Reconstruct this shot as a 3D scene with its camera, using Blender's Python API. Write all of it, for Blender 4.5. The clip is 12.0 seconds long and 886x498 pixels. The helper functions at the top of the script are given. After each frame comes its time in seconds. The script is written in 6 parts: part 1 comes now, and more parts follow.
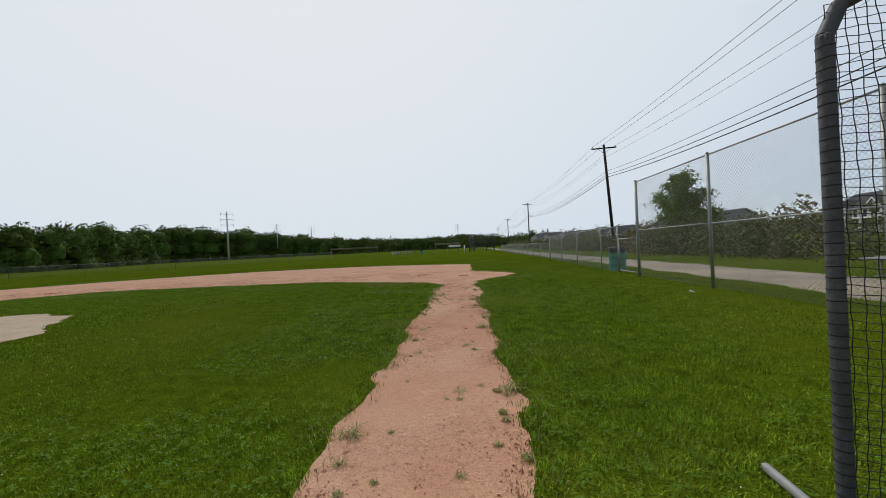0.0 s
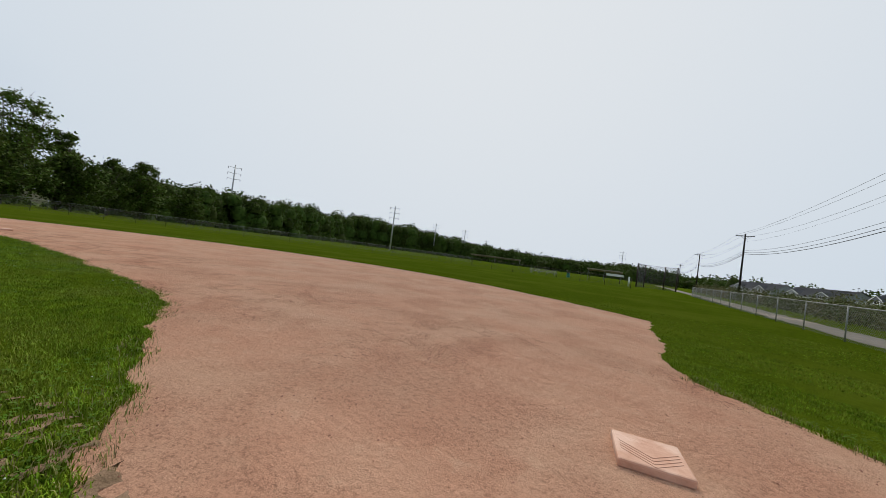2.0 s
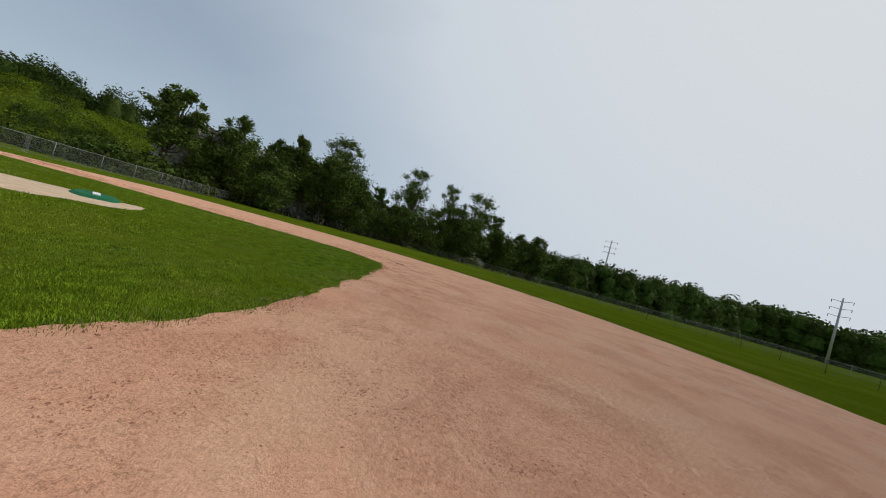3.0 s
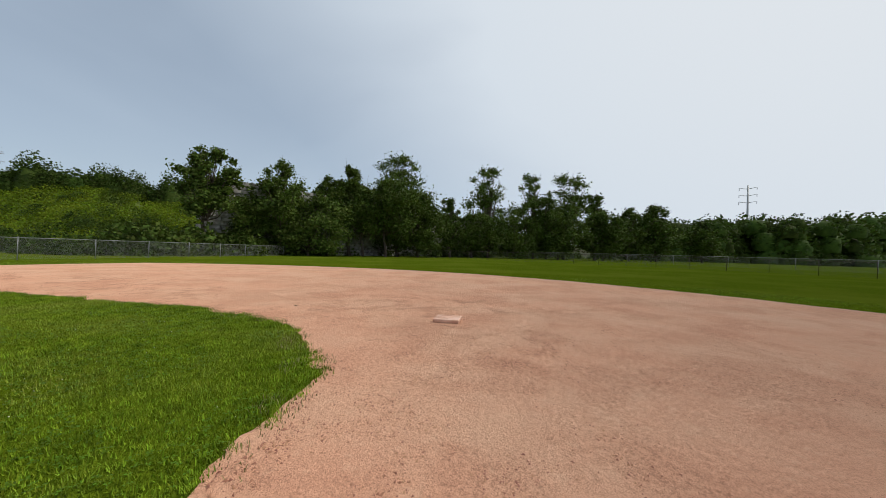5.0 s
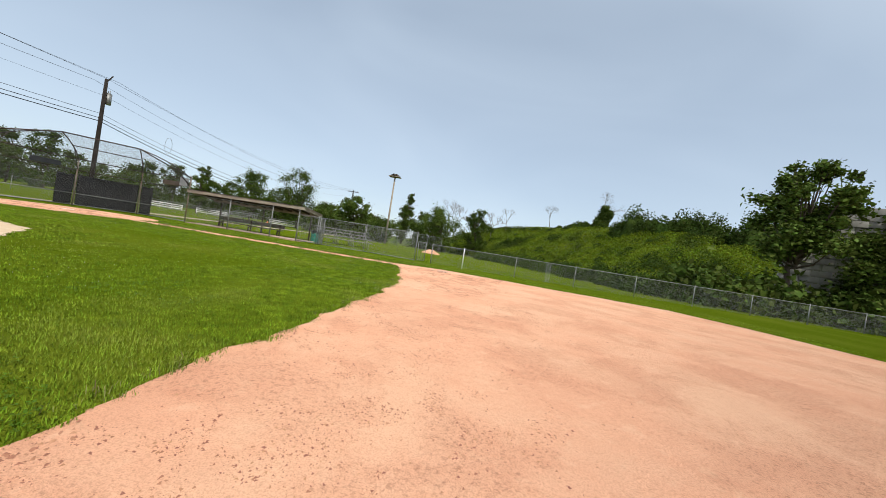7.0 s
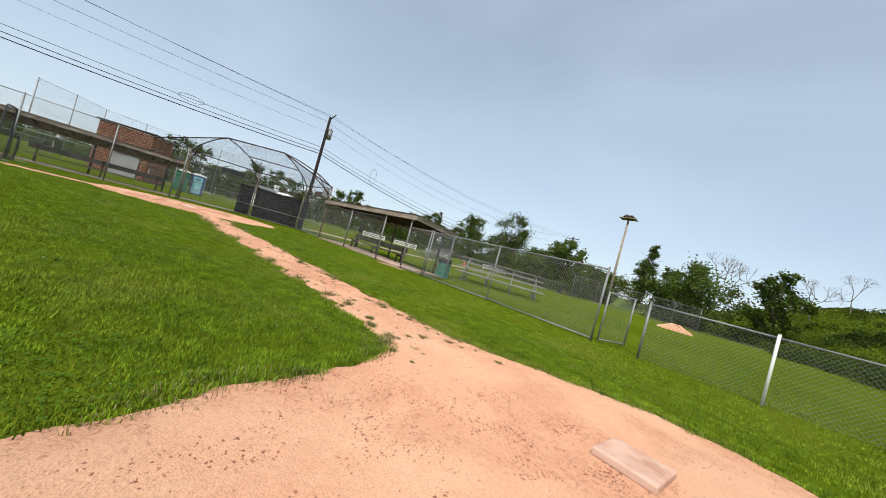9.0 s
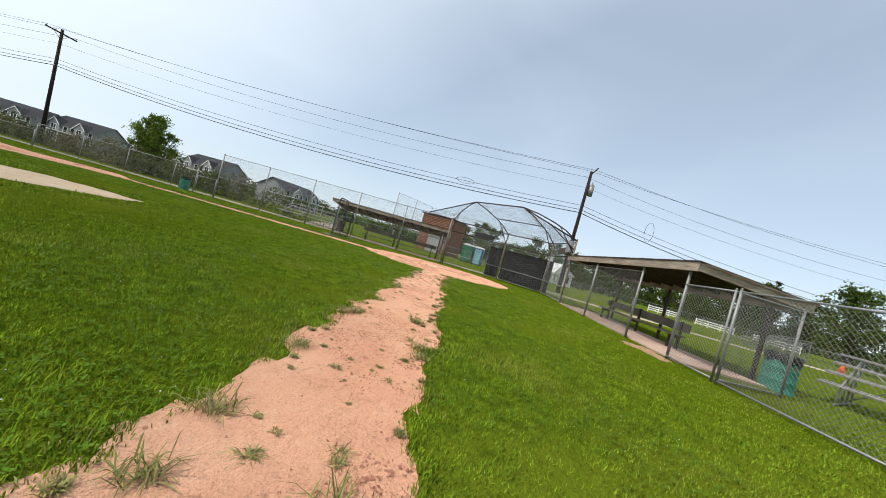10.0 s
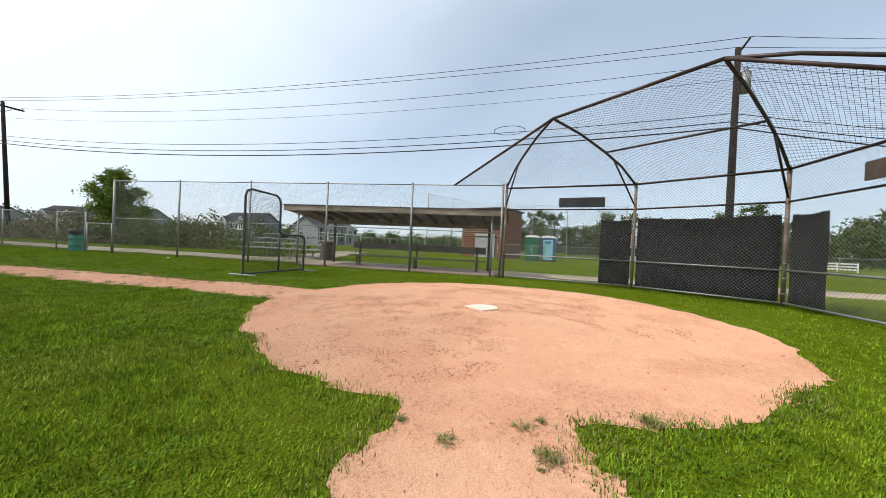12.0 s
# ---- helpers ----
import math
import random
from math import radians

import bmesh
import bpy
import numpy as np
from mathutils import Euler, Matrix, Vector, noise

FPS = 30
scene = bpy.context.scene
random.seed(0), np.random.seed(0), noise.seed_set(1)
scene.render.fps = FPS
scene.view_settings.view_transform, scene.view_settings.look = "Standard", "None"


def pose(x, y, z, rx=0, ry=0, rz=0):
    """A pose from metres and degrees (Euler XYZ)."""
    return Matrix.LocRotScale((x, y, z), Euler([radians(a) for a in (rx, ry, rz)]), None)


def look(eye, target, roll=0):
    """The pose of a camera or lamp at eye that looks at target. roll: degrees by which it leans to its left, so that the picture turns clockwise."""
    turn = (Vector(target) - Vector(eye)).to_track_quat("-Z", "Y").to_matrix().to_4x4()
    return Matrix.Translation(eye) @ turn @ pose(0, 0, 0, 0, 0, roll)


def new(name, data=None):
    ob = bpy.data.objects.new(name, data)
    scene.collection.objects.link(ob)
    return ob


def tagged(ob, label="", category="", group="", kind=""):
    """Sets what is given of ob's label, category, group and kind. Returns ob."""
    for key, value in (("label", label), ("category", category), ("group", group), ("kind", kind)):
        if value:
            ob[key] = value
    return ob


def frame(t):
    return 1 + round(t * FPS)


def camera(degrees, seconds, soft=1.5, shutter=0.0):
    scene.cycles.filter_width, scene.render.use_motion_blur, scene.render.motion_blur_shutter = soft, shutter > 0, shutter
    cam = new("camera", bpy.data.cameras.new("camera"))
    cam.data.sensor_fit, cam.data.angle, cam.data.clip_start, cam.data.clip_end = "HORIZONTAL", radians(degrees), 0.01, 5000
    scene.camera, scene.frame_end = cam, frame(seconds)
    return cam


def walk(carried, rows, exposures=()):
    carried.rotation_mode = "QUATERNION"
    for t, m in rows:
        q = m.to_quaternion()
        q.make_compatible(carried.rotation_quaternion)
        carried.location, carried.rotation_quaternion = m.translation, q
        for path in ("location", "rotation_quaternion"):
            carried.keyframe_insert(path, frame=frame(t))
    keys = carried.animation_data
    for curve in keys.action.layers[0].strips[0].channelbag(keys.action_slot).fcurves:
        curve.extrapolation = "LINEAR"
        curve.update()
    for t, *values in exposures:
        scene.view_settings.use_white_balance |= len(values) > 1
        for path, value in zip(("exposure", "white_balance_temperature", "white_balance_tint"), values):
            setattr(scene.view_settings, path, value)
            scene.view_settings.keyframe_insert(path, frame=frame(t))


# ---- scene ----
# ---- camera and walk ----
# rows: seconds, x, y, z, yaw, pitch, roll
PATH_ROWS = [
    (0, 0.34, 4.31, 1.18, 4.1, -0.2, -2.9),
    (0.5, 0.21, 6.76, 1.22, 3.7, -0.2, -3.5),
    (1, 0.11, 9.51, 1.24, 3.3, -0.3, -6.2),
    (1.5, 0.09, 12.46, 1.25, 9.2, -0.0, -3.7),
    (1.7, 0.07, 13.69, 1.20, 14.1, 0.1, -0.6),
    (2, -0.08, 15.57, 1.09, 29.3, 1.0, 7.5),
    (2.2, -0.24, 16.76, 1.02, 47.3, 1.4, 14.4),
    (2.5, -0.76, 18.19, 1.02, 73.1, 0.7, 20.2),
    (3, -2.54, 19.43, 1.05, 88.0, 0.7, 15.8),
    (3.2, -3.45, 19.63, 1.08, 89.3, 0.5, 13.1),
    (4.8, -11.98, 19.45, 1.09, 99.4, 0.2, 0.0),
    (5, -13.24, 19.32, 1.07, 103.0, 0.4, 1.7),
    (5.2, -14.68, 19.15, 1.03, 112.0, 1.0, 6.5),
    (5.5, -16.58, 19.24, 1.00, 138.6, 1.3, 17.7),
    (5.7, -17.54, 18.87, 1.00, 156.0, 0.4, 22.2),
    (6, -18.59, 18.01, 0.98, 172.7, 0.2, 22.1),
    (6.5, -19.45, 16.31, 0.99, 184.4, 0.1, 15.6),
    (6.7, -19.59, 15.52, 1.05, 184.8, -0.1, 12.4),
    (8.3, -19.23, 6.92, 1.03, 192.6, -0.3, 0.2),
    (8.5, -19.15, 5.68, 1.01, 196.5, 0.0, 2.2),
    (8.7, -19.01, 4.44, 1.02, 203.3, 0.1, 5.7),
    (9, -18.66, 2.56, 1.01, 225.1, 0.7, 15.4),
    (9.2, -18.33, 1.54, 1.00, 241.6, 0.1, 20.6),
    (9.5, -17.63, 0.33, 1.01, 261.3, -0.5, 22.3),
    (10, -15.76, -0.71, 1.00, 271.8, -0.3, 15.8),
    (10.5, -13.59, -0.76, 0.96, 268.7, -0.4, 5.1),
    (11, -11.00, -0.69, 0.95, 270.8, -0.5, -0.5),
    (11.5, -8.15, -0.65, 0.94, 277.5, -0.6, 1.6),
    (12, -5.12, -0.38, 0.92, 281.1, -0.5, 2.7),
]


def row_pose(x, y, z, yaw, pitch, roll):
    a, p = radians(yaw), radians(pitch)
    ahead = Vector((-math.sin(a) * math.cos(p), math.cos(a) * math.cos(p), math.sin(p)))
    eye = Vector((x, y, z))
    return look(eye, eye + ahead, roll)


cam = camera(105.2, 12.0, soft=0.3)
walk(cam, [(r[0], row_pose(*r[1:])) for r in PATH_ROWS],
     exposures=[(0.0, -0.40), (1.0, -0.42), (1.5, -0.42), (2.5, -0.54), (3.2, -0.62), (5.0, -0.42), (5.5, -0.44), (6.0, -0.06), (8.3, -0.02), (10.0, 0.08), (12.0, 0.14)])

# ---- sky and sun ----
SUN_YAW, SUN_EL = 27.0, 50.0
world = bpy.data.worlds.new("hazy_sky")
scene.world = world
world.use_nodes = True
wt = world.node_tree
wt.nodes.clear()
w_out = wt.nodes.new("ShaderNodeOutputWorld")
w_bg = wt.nodes.new("ShaderNodeBackground")
w_sky = wt.nodes.new("ShaderNodeTexSky")
w_sky.sky_type = "NISHITA"
w_sky.sun_disc = False
w_sky.sun_elevation = radians(SUN_EL)
w_sky.sun_rotation = radians(-SUN_YAW)
w_sky.altitude = 0
w_sky.air_density, w_sky.dust_density, w_sky.ozone_density = 1.0, 0.35, 0.8
# thin summer haze: a pale veil, thickest near the horizon and towards the sun, with faint wisps
w_tc = wt.nodes.new("ShaderNodeTexCoord")
w_map = wt.nodes.new("ShaderNodeMapping")
w_map.inputs["Scale"].default_value = (1.0, 1.6, 3.0)
w_noise = wt.nodes.new("ShaderNodeTexNoise")
w_noise.inputs["Scale"].default_value = 1.1
w_noise.inputs["Detail"].default_value = 3.0
w_noise.inputs["Distortion"].default_value = 0.6
w_wisp = wt.nodes.new("ShaderNodeMapRange")
w_wisp.inputs["From Min"].default_value, w_wisp.inputs["From Max"].default_value = 0.40, 0.85
w_wisp.inputs["To Min"].default_value, w_wisp.inputs["To Max"].default_value = 0.0, 0.16
w_sep = wt.nodes.new("ShaderNodeSeparateXYZ")
w_hor = wt.nodes.new("ShaderNodeMapRange")
w_hor.inputs["From Min"].default_value, w_hor.inputs["From Max"].default_value = 0.0, 0.55
w_hor.inputs["To Min"].default_value, w_hor.inputs["To Max"].default_value = 0.62, 0.42
w_sum = wt.nodes.new("ShaderNodeMath")
w_sum.use_clamp = True
w_mix = wt.nodes.new("ShaderNodeMixRGB")
w_veil = wt.nodes.new("ShaderNodeMixRGB")
w_veil.inputs["Color1"].default_value = (7.2, 8.5, 9.9, 1)
w_veil.inputs["Color2"].default_value = (10.0, 10.35, 10.7, 1)
wt.links.new(w_veil.outputs["Color"], w_mix.inputs["Color2"])
w_bg.inputs["Strength"].default_value = 0.105
wt.links.new(w_tc.outputs["Generated"], w_map.inputs["Vector"])
wt.links.new(w_tc.outputs["Generated"], w_sep.inputs["Vector"])
wt.links.new(w_sep.outputs["Z"], w_hor.inputs["Value"])
wt.links.new(w_map.outputs["Vector"], w_noise.inputs["Vector"])
wt.links.new(w_noise.outputs["Fac"], w_wisp.inputs["Value"])
wt.links.new(w_hor.outputs["Result"], w_sum.inputs[0])
wt.links.new(w_wisp.outputs["Result"], w_sum.inputs[1])
w_dot = wt.nodes.new("ShaderNodeVectorMath")
w_dot.operation = "DOT_PRODUCT"
w_dot.inputs[1].default_value = (-math.sin(radians(SUN_YAW)) * math.cos(radians(SUN_EL)), math.cos(radians(SUN_YAW)) * math.cos(radians(SUN_EL)), math.sin(radians(SUN_EL)))
w_glow = wt.nodes.new("ShaderNodeMapRange")
w_glow.inputs["From Min"].default_value, w_glow.inputs["From Max"].default_value = 0.12, 1.0
w_glow.inputs["To Min"].default_value, w_glow.inputs["To Max"].default_value = 0.0, 0.92
w_all = wt.nodes.new("ShaderNodeMath")
w_all.use_clamp = True
wt.links.new(w_tc.outputs["Generated"], w_dot.inputs[0])
wt.links.new(w_dot.outputs["Value"], w_glow.inputs["Value"])
wt.links.new(w_glow.outputs["Result"], w_all.inputs[0])
wt.links.new(w_glow.outputs["Result"], w_veil.inputs["Fac"])
wt.links.new(w_sum.outputs["Value"], w_all.inputs[1])
wt.links.new(w_all.outputs["Value"], w_mix.inputs["Fac"])
wt.links.new(w_sky.outputs["Color"], w_mix.inputs["Color1"])
wt.links.new(w_mix.outputs["Color"], w_bg.inputs["Color"])
wt.links.new(w_bg.outputs["Background"], w_out.inputs["Surface"])

sun_data = bpy.data.lights.new("sun", "SUN")
sun_data.energy, sun_data.angle, sun_data.color = 3.0, radians(2.0), (1.0, 0.94, 0.84)
sun = new("sun", sun_data)
s_dir = Vector((-math.sin(radians(SUN_YAW)) * math.cos(radians(SUN_EL)), math.cos(radians(SUN_YAW)) * math.cos(radians(SUN_EL)), math.sin(radians(SUN_EL))))
sun.matrix_world = look(s_dir * 60, (0, 0, 0))


# ---- materials ----
def mat(name, c1, c2, scale=4.0, rough=0.8, metal=0.0, bump=0.2, bump_scale=None, c3=None, scale3=0.4, island=0.0, obj_rand=0.0,
        translucent=0.0, stretch=(1, 1, 1), coords="Object", spec=0.3, f3=(0.45, 0.65), depth=0.02, detail=6):
    """Procedural surface: two colours by noise, a third in large patches, fine relief, and some change from piece to piece."""
    m = bpy.data.materials.new(name)
    m.use_nodes = True
    nt = m.node_tree
    n, l = nt.nodes, nt.links
    b = n["Principled BSDF"]
    b.inputs["Roughness"].default_value = rough
    b.inputs["Metallic"].default_value = metal
    b.inputs["Specular IOR Level"].default_value = spec
    b.inputs["Diffuse Roughness"].default_value = 1.0 if rough >= 0.9 else 0.0
    tc = n.new("ShaderNodeTexCoord")
    mp = n.new("ShaderNodeMapping")
    mp.inputs["Scale"].default_value = stretch
    l.new(tc.outputs[coords], mp.inputs["Vector"])
    no = n.new("ShaderNodeTexNoise")
    no.inputs["Scale"].default_value = scale
    no.inputs["Detail"].default_value = detail
    no.inputs["Roughness"].default_value = 0.65 if detail < 8 else 0.78
    l.new(mp.outputs["Vector"], no.inputs["Vector"])
    r1 = n.new("ShaderNodeMapRange")
    r1.inputs["From Min"].default_value, r1.inputs["From Max"].default_value = 0.3, 0.7
    l.new(no.outputs["Fac"], r1.inputs["Value"])
    mx = n.new("ShaderNodeMixRGB")
    mx.inputs["Color1"].default_value, mx.inputs["Color2"].default_value = (*c1, 1), (*c2, 1)
    l.new(r1.outputs["Result"], mx.inputs["Fac"])
    col = mx.outputs["Color"]
    if c3:
        n3 = n.new("ShaderNodeTexNoise")
        n3.inputs["Scale"].default_value = scale3
        n3.inputs["Detail"].default_value = 5
        l.new(mp.outputs["Vector"], n3.inputs["Vector"])
        r3 = n.new("ShaderNodeMapRange")
        r3.inputs["From Min"].default_value, r3.inputs["From Max"].default_value = f3
        l.new(n3.outputs["Fac"], r3.inputs["Value"])
        m3 = n.new("ShaderNodeMixRGB")
        m3.inputs["Color2"].default_value = (*c3, 1)
        l.new(col, m3.inputs["Color1"])
        l.new(r3.outputs["Result"], m3.inputs["Fac"])
        col = m3.outputs["Color"]
    for amount, kind, out in ((island, "ShaderNodeNewGeometry", "Random Per Island"), (obj_rand, "ShaderNodeObjectInfo", "Random")):
        if amount:
            g = n.new(kind)
            hs = n.new("ShaderNodeHueSaturation")
            mr = n.new("ShaderNodeMapRange")
            mr.inputs["To Min"].default_value, mr.inputs["To Max"].default_value = 1 - amount, 1 + amount
            l.new(g.outputs[out], mr.inputs["Value"])
            l.new(mr.outputs["Result"], hs.inputs["Value"])
            mh = n.new("ShaderNodeMapRange")
            mh.inputs["To Min"].default_value, mh.inputs["To Max"].default_value = 0.5 - amount * 0.05, 0.5 + amount * 0.05
            l.new(g.outputs[out], mh.inputs["Value"])
            l.new(mh.outputs["Result"], hs.inputs["Hue"])
            l.new(col, hs.inputs["Color"])
            col = hs.outputs["Color"]
    l.new(col, b.inputs["Base Color"])
    if bump:
        bn = n.new("ShaderNodeTexNoise")
        bn.inputs["Scale"].default_value = bump_scale or scale * 4
        bn.inputs["Detail"].default_value = 4
        l.new(mp.outputs["Vector"], bn.inputs["Vector"])
        bp = n.new("ShaderNodeBump")
        bp.inputs["Strength"].default_value = bump
        bp.inputs["Distance"].default_value = depth
        l.new(bn.outputs["Fac"], bp.inputs["Height"])
        l.new(bp.outputs["Normal"], b.inputs["Normal"])
    if translucent:
        tr = n.new("ShaderNodeBsdfTranslucent")
        ms = n.new("ShaderNodeMixShader")
        ms.inputs["Fac"].default_value = translucent
        l.new(col, tr.inputs["Color"])
        l.new(b.outputs["BSDF"], ms.inputs[1])
        l.new(tr.outputs["BSDF"], ms.inputs[2])
        l.new(ms.outputs["Shader"], n["Material Output"].inputs["Surface"])
    return m


M_LAWN = mat("lawn", (0.046, 0.076, 0.004), (0.150, 0.208, 0.011), 7.0, 1.0, bump=1.0, bump_scale=45, c3=(0.130, 0.168, 0.013), scale3=0.25, spec=0.0, depth=0.06, detail=10)
M_BLADE = mat("grass_blade", (0.046, 0.088, 0.005), (0.260, 0.365, 0.022), 4.5, 0.7, bump=0, c3=(0.23, 0.265, 0.038), scale3=0.7, island=0.4, translucent=0.02, spec=0.05, f3=(0.5, 0.75))
M_CLOVER = mat("clover_leaf", (0.055, 0.115, 0.008), (0.13, 0.23, 0.016), 1.2, 0.6, bump=0, island=0.3, translucent=0.35, spec=0.1)
M_BLOSSOM = mat("clover_blossom", (0.55, 0.56, 0.46), (0.72, 0.72, 0.62), 9.0, 0.8, bump=0)
M_DRYBLADE = mat("dry_grass_blade", (0.14, 0.17, 0.03), (0.34, 0.27, 0.12), 3.0, 0.7, bump=0, island=0.45, translucent=0.25)


def clay_surface(name, pale, red, dusty):
    """Dry infield clay: pale packed skin, redder scuffed areas broken by crumbs whose shadows are painted dark, dusty
    drifts.
    """
    m = bpy.data.materials.new(name)
    m.use_nodes = True
    n, l = m.node_tree.nodes, m.node_tree.links
    b = n["Principled BSDF"]
    b.inputs["Roughness"].default_value = 0.95
    b.inputs["Specular IOR Level"].default_value = 0.05
    b.inputs["Diffuse Roughness"].default_value = 1.0
    tc = n.new("ShaderNodeTexCoord")

    def noise(scale, detail, rough=0.6, warp=0.0):
        q = n.new("ShaderNodeTexNoise")
        q.inputs["Scale"].default_value, q.inputs["Detail"].default_value = scale, detail
        q.inputs["Roughness"].default_value, q.inputs["Distortion"].default_value = rough, warp
        l.new(tc.outputs["Object"], q.inputs["Vector"])
        return q.outputs["Fac"]

    def span(v, a, c, lo=0.0, hi=1.0):
        q = n.new("ShaderNodeMapRange")
        q.interpolation_type = "SMOOTHSTEP"
        for k, w in (("From Min", a), ("From Max", c), ("To Min", lo), ("To Max", hi)):
            q.inputs[k].default_value = w
        l.new(v, q.inputs["Value"])
        return q.outputs["Result"]

    def times(a, c, op="MULTIPLY"):
        q = n.new("ShaderNodeMath")
        q.operation = op
        l.new(a, q.inputs[0])
        l.new(c, q.inputs[1])
        return q.outputs["Value"]

    def blend(fac, c1, c2):
        q = n.new("ShaderNodeMixRGB")
        l.new(fac, q.inputs["Fac"])
        for s, c in (("Color1", c1), ("Color2", c2)):
            if isinstance(c, tuple):
                q.inputs[s].default_value = (*c, 1)
            else:
                l.new(c, q.inputs[s])
        return q.outputs["Color"]
    area = span(noise(0.75, 5, 0.64, 0.4), 0.42, 0.62)
    grit = noise(110, 4, 0.8)
    crumb = span(noise(42, 6, 0.74, 0.6), 0.53, 0.61)
    col = blend(span(noise(0.6, 5, 0.6), 0.35, 0.68), pale, dusty)
    col = blend(span(noise(1.3, 6, 0.68, 0.4), 0.45, 0.72, 0.0, 0.24), col, red)
    col = blend(span(area, 0, 1, 0.0, 0.24), col, red)
    col = blend(span(grit, 0.47, 0.62, 0.0, 0.42), col, tuple(0.68 * v for v in red))
    scuff = times(crumb, span(area, 0, 1, 0.16, 0.54))
    # dark red specks put the crumbs' small shadows into the clay colour
    col = blend(scuff, col, tuple(0.58 * v for v in red))
    skin = times(span(noise(6, 6, 0.7, 0.4), 0.54, 0.66), span(area, 0, 1, 0.40, 0.15))
    col = blend(skin, col, tuple(min(1.08 * v, 0.8) for v in dusty))
    l.new(col, b.inputs["Base Color"])
    rough_h = times(span(scuff, 0, 1, 0.5, 0.0), span(grit, 0.3, 0.7, 0.0, 0.28), "ADD")
    rough_h = times(rough_h, span(noise(13, 5, 0.65, 0.4), 0.32, 0.68, 0.0, 0.7), "ADD")
    bp = n.new("ShaderNodeBump")
    bp.inputs["Strength"].default_value, bp.inputs["Distance"].default_value = 0.8, 0.020
    l.new(rough_h, bp.inputs["Height"])
    l.new(bp.outputs["Normal"], b.inputs["Normal"])
    return m


M_DIRT = clay_surface("infield_clay", (0.77, 0.428, 0.278), (0.61, 0.282, 0.172), (0.785, 0.485, 0.322))
M_SAND = mat("pale_sand", (0.52, 0.38, 0.25), (0.66, 0.52, 0.37), 3.0, 0.95, bump=0.7, bump_scale=70, spec=0.1)
M_BARE = mat("worn_sandy_soil", (0.22, 0.14, 0.08), (0.46, 0.30, 0.19), 9.0, 0.95, bump=0.7, bump_scale=70, spec=0.1)
# darker than the clay: the crumbs' shaded sides are put into the colour
M_CLOD = mat("clay_clod", (0.29, 0.130, 0.080), (0.52, 0.260, 0.168), 3.0, 0.95, bump=0.3, island=0.3, spec=0.1)
M_GRAVEL = mat("gravel_road", (0.21, 0.175, 0.14), (0.35, 0.30, 0.245), 2.2, 0.95, bump=0.8, bump_scale=50, c3=(0.46, 0.36, 0.27), scale3=0.2)
M_GALV = mat("galvanised_steel", (0.22, 0.23, 0.23), (0.34, 0.34, 0.33), 9.0, 0.55, 0.55, bump=0.1)
M_WIRE = mat("galvanised_wire", (0.20, 0.205, 0.205), (0.30, 0.30, 0.30), 6.0, 0.55, 0.6, bump=0)
M_DARKWIRE = mat("weathered_wire", (0.05, 0.05, 0.05), (0.10, 0.10, 0.10), 6.0, 0.8, 0.0, bump=0)
M_DARKPIPE = mat("dark_pipe", (0.045, 0.034, 0.032), (0.085, 0.065, 0.06), 6.0, 0.5, 0.6, bump=0.1)
M_RUSTPIPE = mat("rusty_post", (0.20, 0.15, 0.115), (0.32, 0.28, 0.25), 5.0, 0.7, 0.4, bump=0.2, c3=(0.20, 0.13, 0.085), scale3=3.0)
M_WHITEPAINT = mat("white_paint", (0.72, 0.72, 0.70), (0.82, 0.82, 0.80), 6.0, 0.5, bump=0.1)
M_SCREEN = mat("black_windscreen", (0.028, 0.028, 0.030), (0.05, 0.05, 0.054), 14.0, 0.85, bump=0.4, bump_scale=120, c3=(0.05, 0.05, 0.055), scale3=1.0)
M_NET = mat("black_netting", (0.015, 0.015, 0.017), (0.03, 0.03, 0.03), 10.0, 0.8, bump=0)
M_PAD = mat("grey_frame_padding", (0.04, 0.045, 0.05), (0.085, 0.09, 0.10), 8.0, 0.6, bump=0.3, bump_scale=40)
M_WOOD = mat("weathered_wood", (0.19, 0.15, 0.115), (0.36, 0.30, 0.24), 5.0, 0.85, bump=0.5, stretch=(1, 1, 6), c3=(0.44, 0.38, 0.30), scale3=1.5, obj_rand=0.15)
M_PLANK = mat("bench_plank", (0.13, 0.11, 0.09), (0.25, 0.215, 0.18), 4.0, 0.85, bump=0.4, c3=(0.12, 0.13, 0.09), scale3=2.0, obj_rand=0.15)
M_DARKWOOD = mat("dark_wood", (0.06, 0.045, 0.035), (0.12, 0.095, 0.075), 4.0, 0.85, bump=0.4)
M_ROOF = mat("corrugated_metal", (0.20, 0.17, 0.15), (0.34, 0.31, 0.28), 3.0, 0.6, 0.5, bump=0.2, c3=(0.22, 0.13, 0.08), scale3=1.2)
M_CONC = mat("pinkish_concrete", (0.36, 0.26, 0.21), (0.50, 0.37, 0.30), 2.5, 0.9, bump=0.3, c3=(0.38, 0.25, 0.18), scale3=0.9)
M_ALU = mat("aluminium_plank", (0.19, 0.185, 0.175), (0.30, 0.295, 0.285), 8.0, 0.55, 0.5, bump=0.1)
M_BIN = mat("green_drum", (0.02, 0.17, 0.12), (0.04, 0.25, 0.18), 4.0, 0.5, bump=0.1, c3=(0.10, 0.09, 0.05), scale3=3.0, f3=(0.58, 0.7))
M_BAG = mat("black_bin_bag", (0.01, 0.01, 0.01), (0.025, 0.025, 0.025), 9.0, 0.35, bump=0.6)
M_RUSTBIN = mat("brown_drum", (0.05, 0.038, 0.03), (0.10, 0.07, 0.05), 5.0, 0.8, bump=0.3)
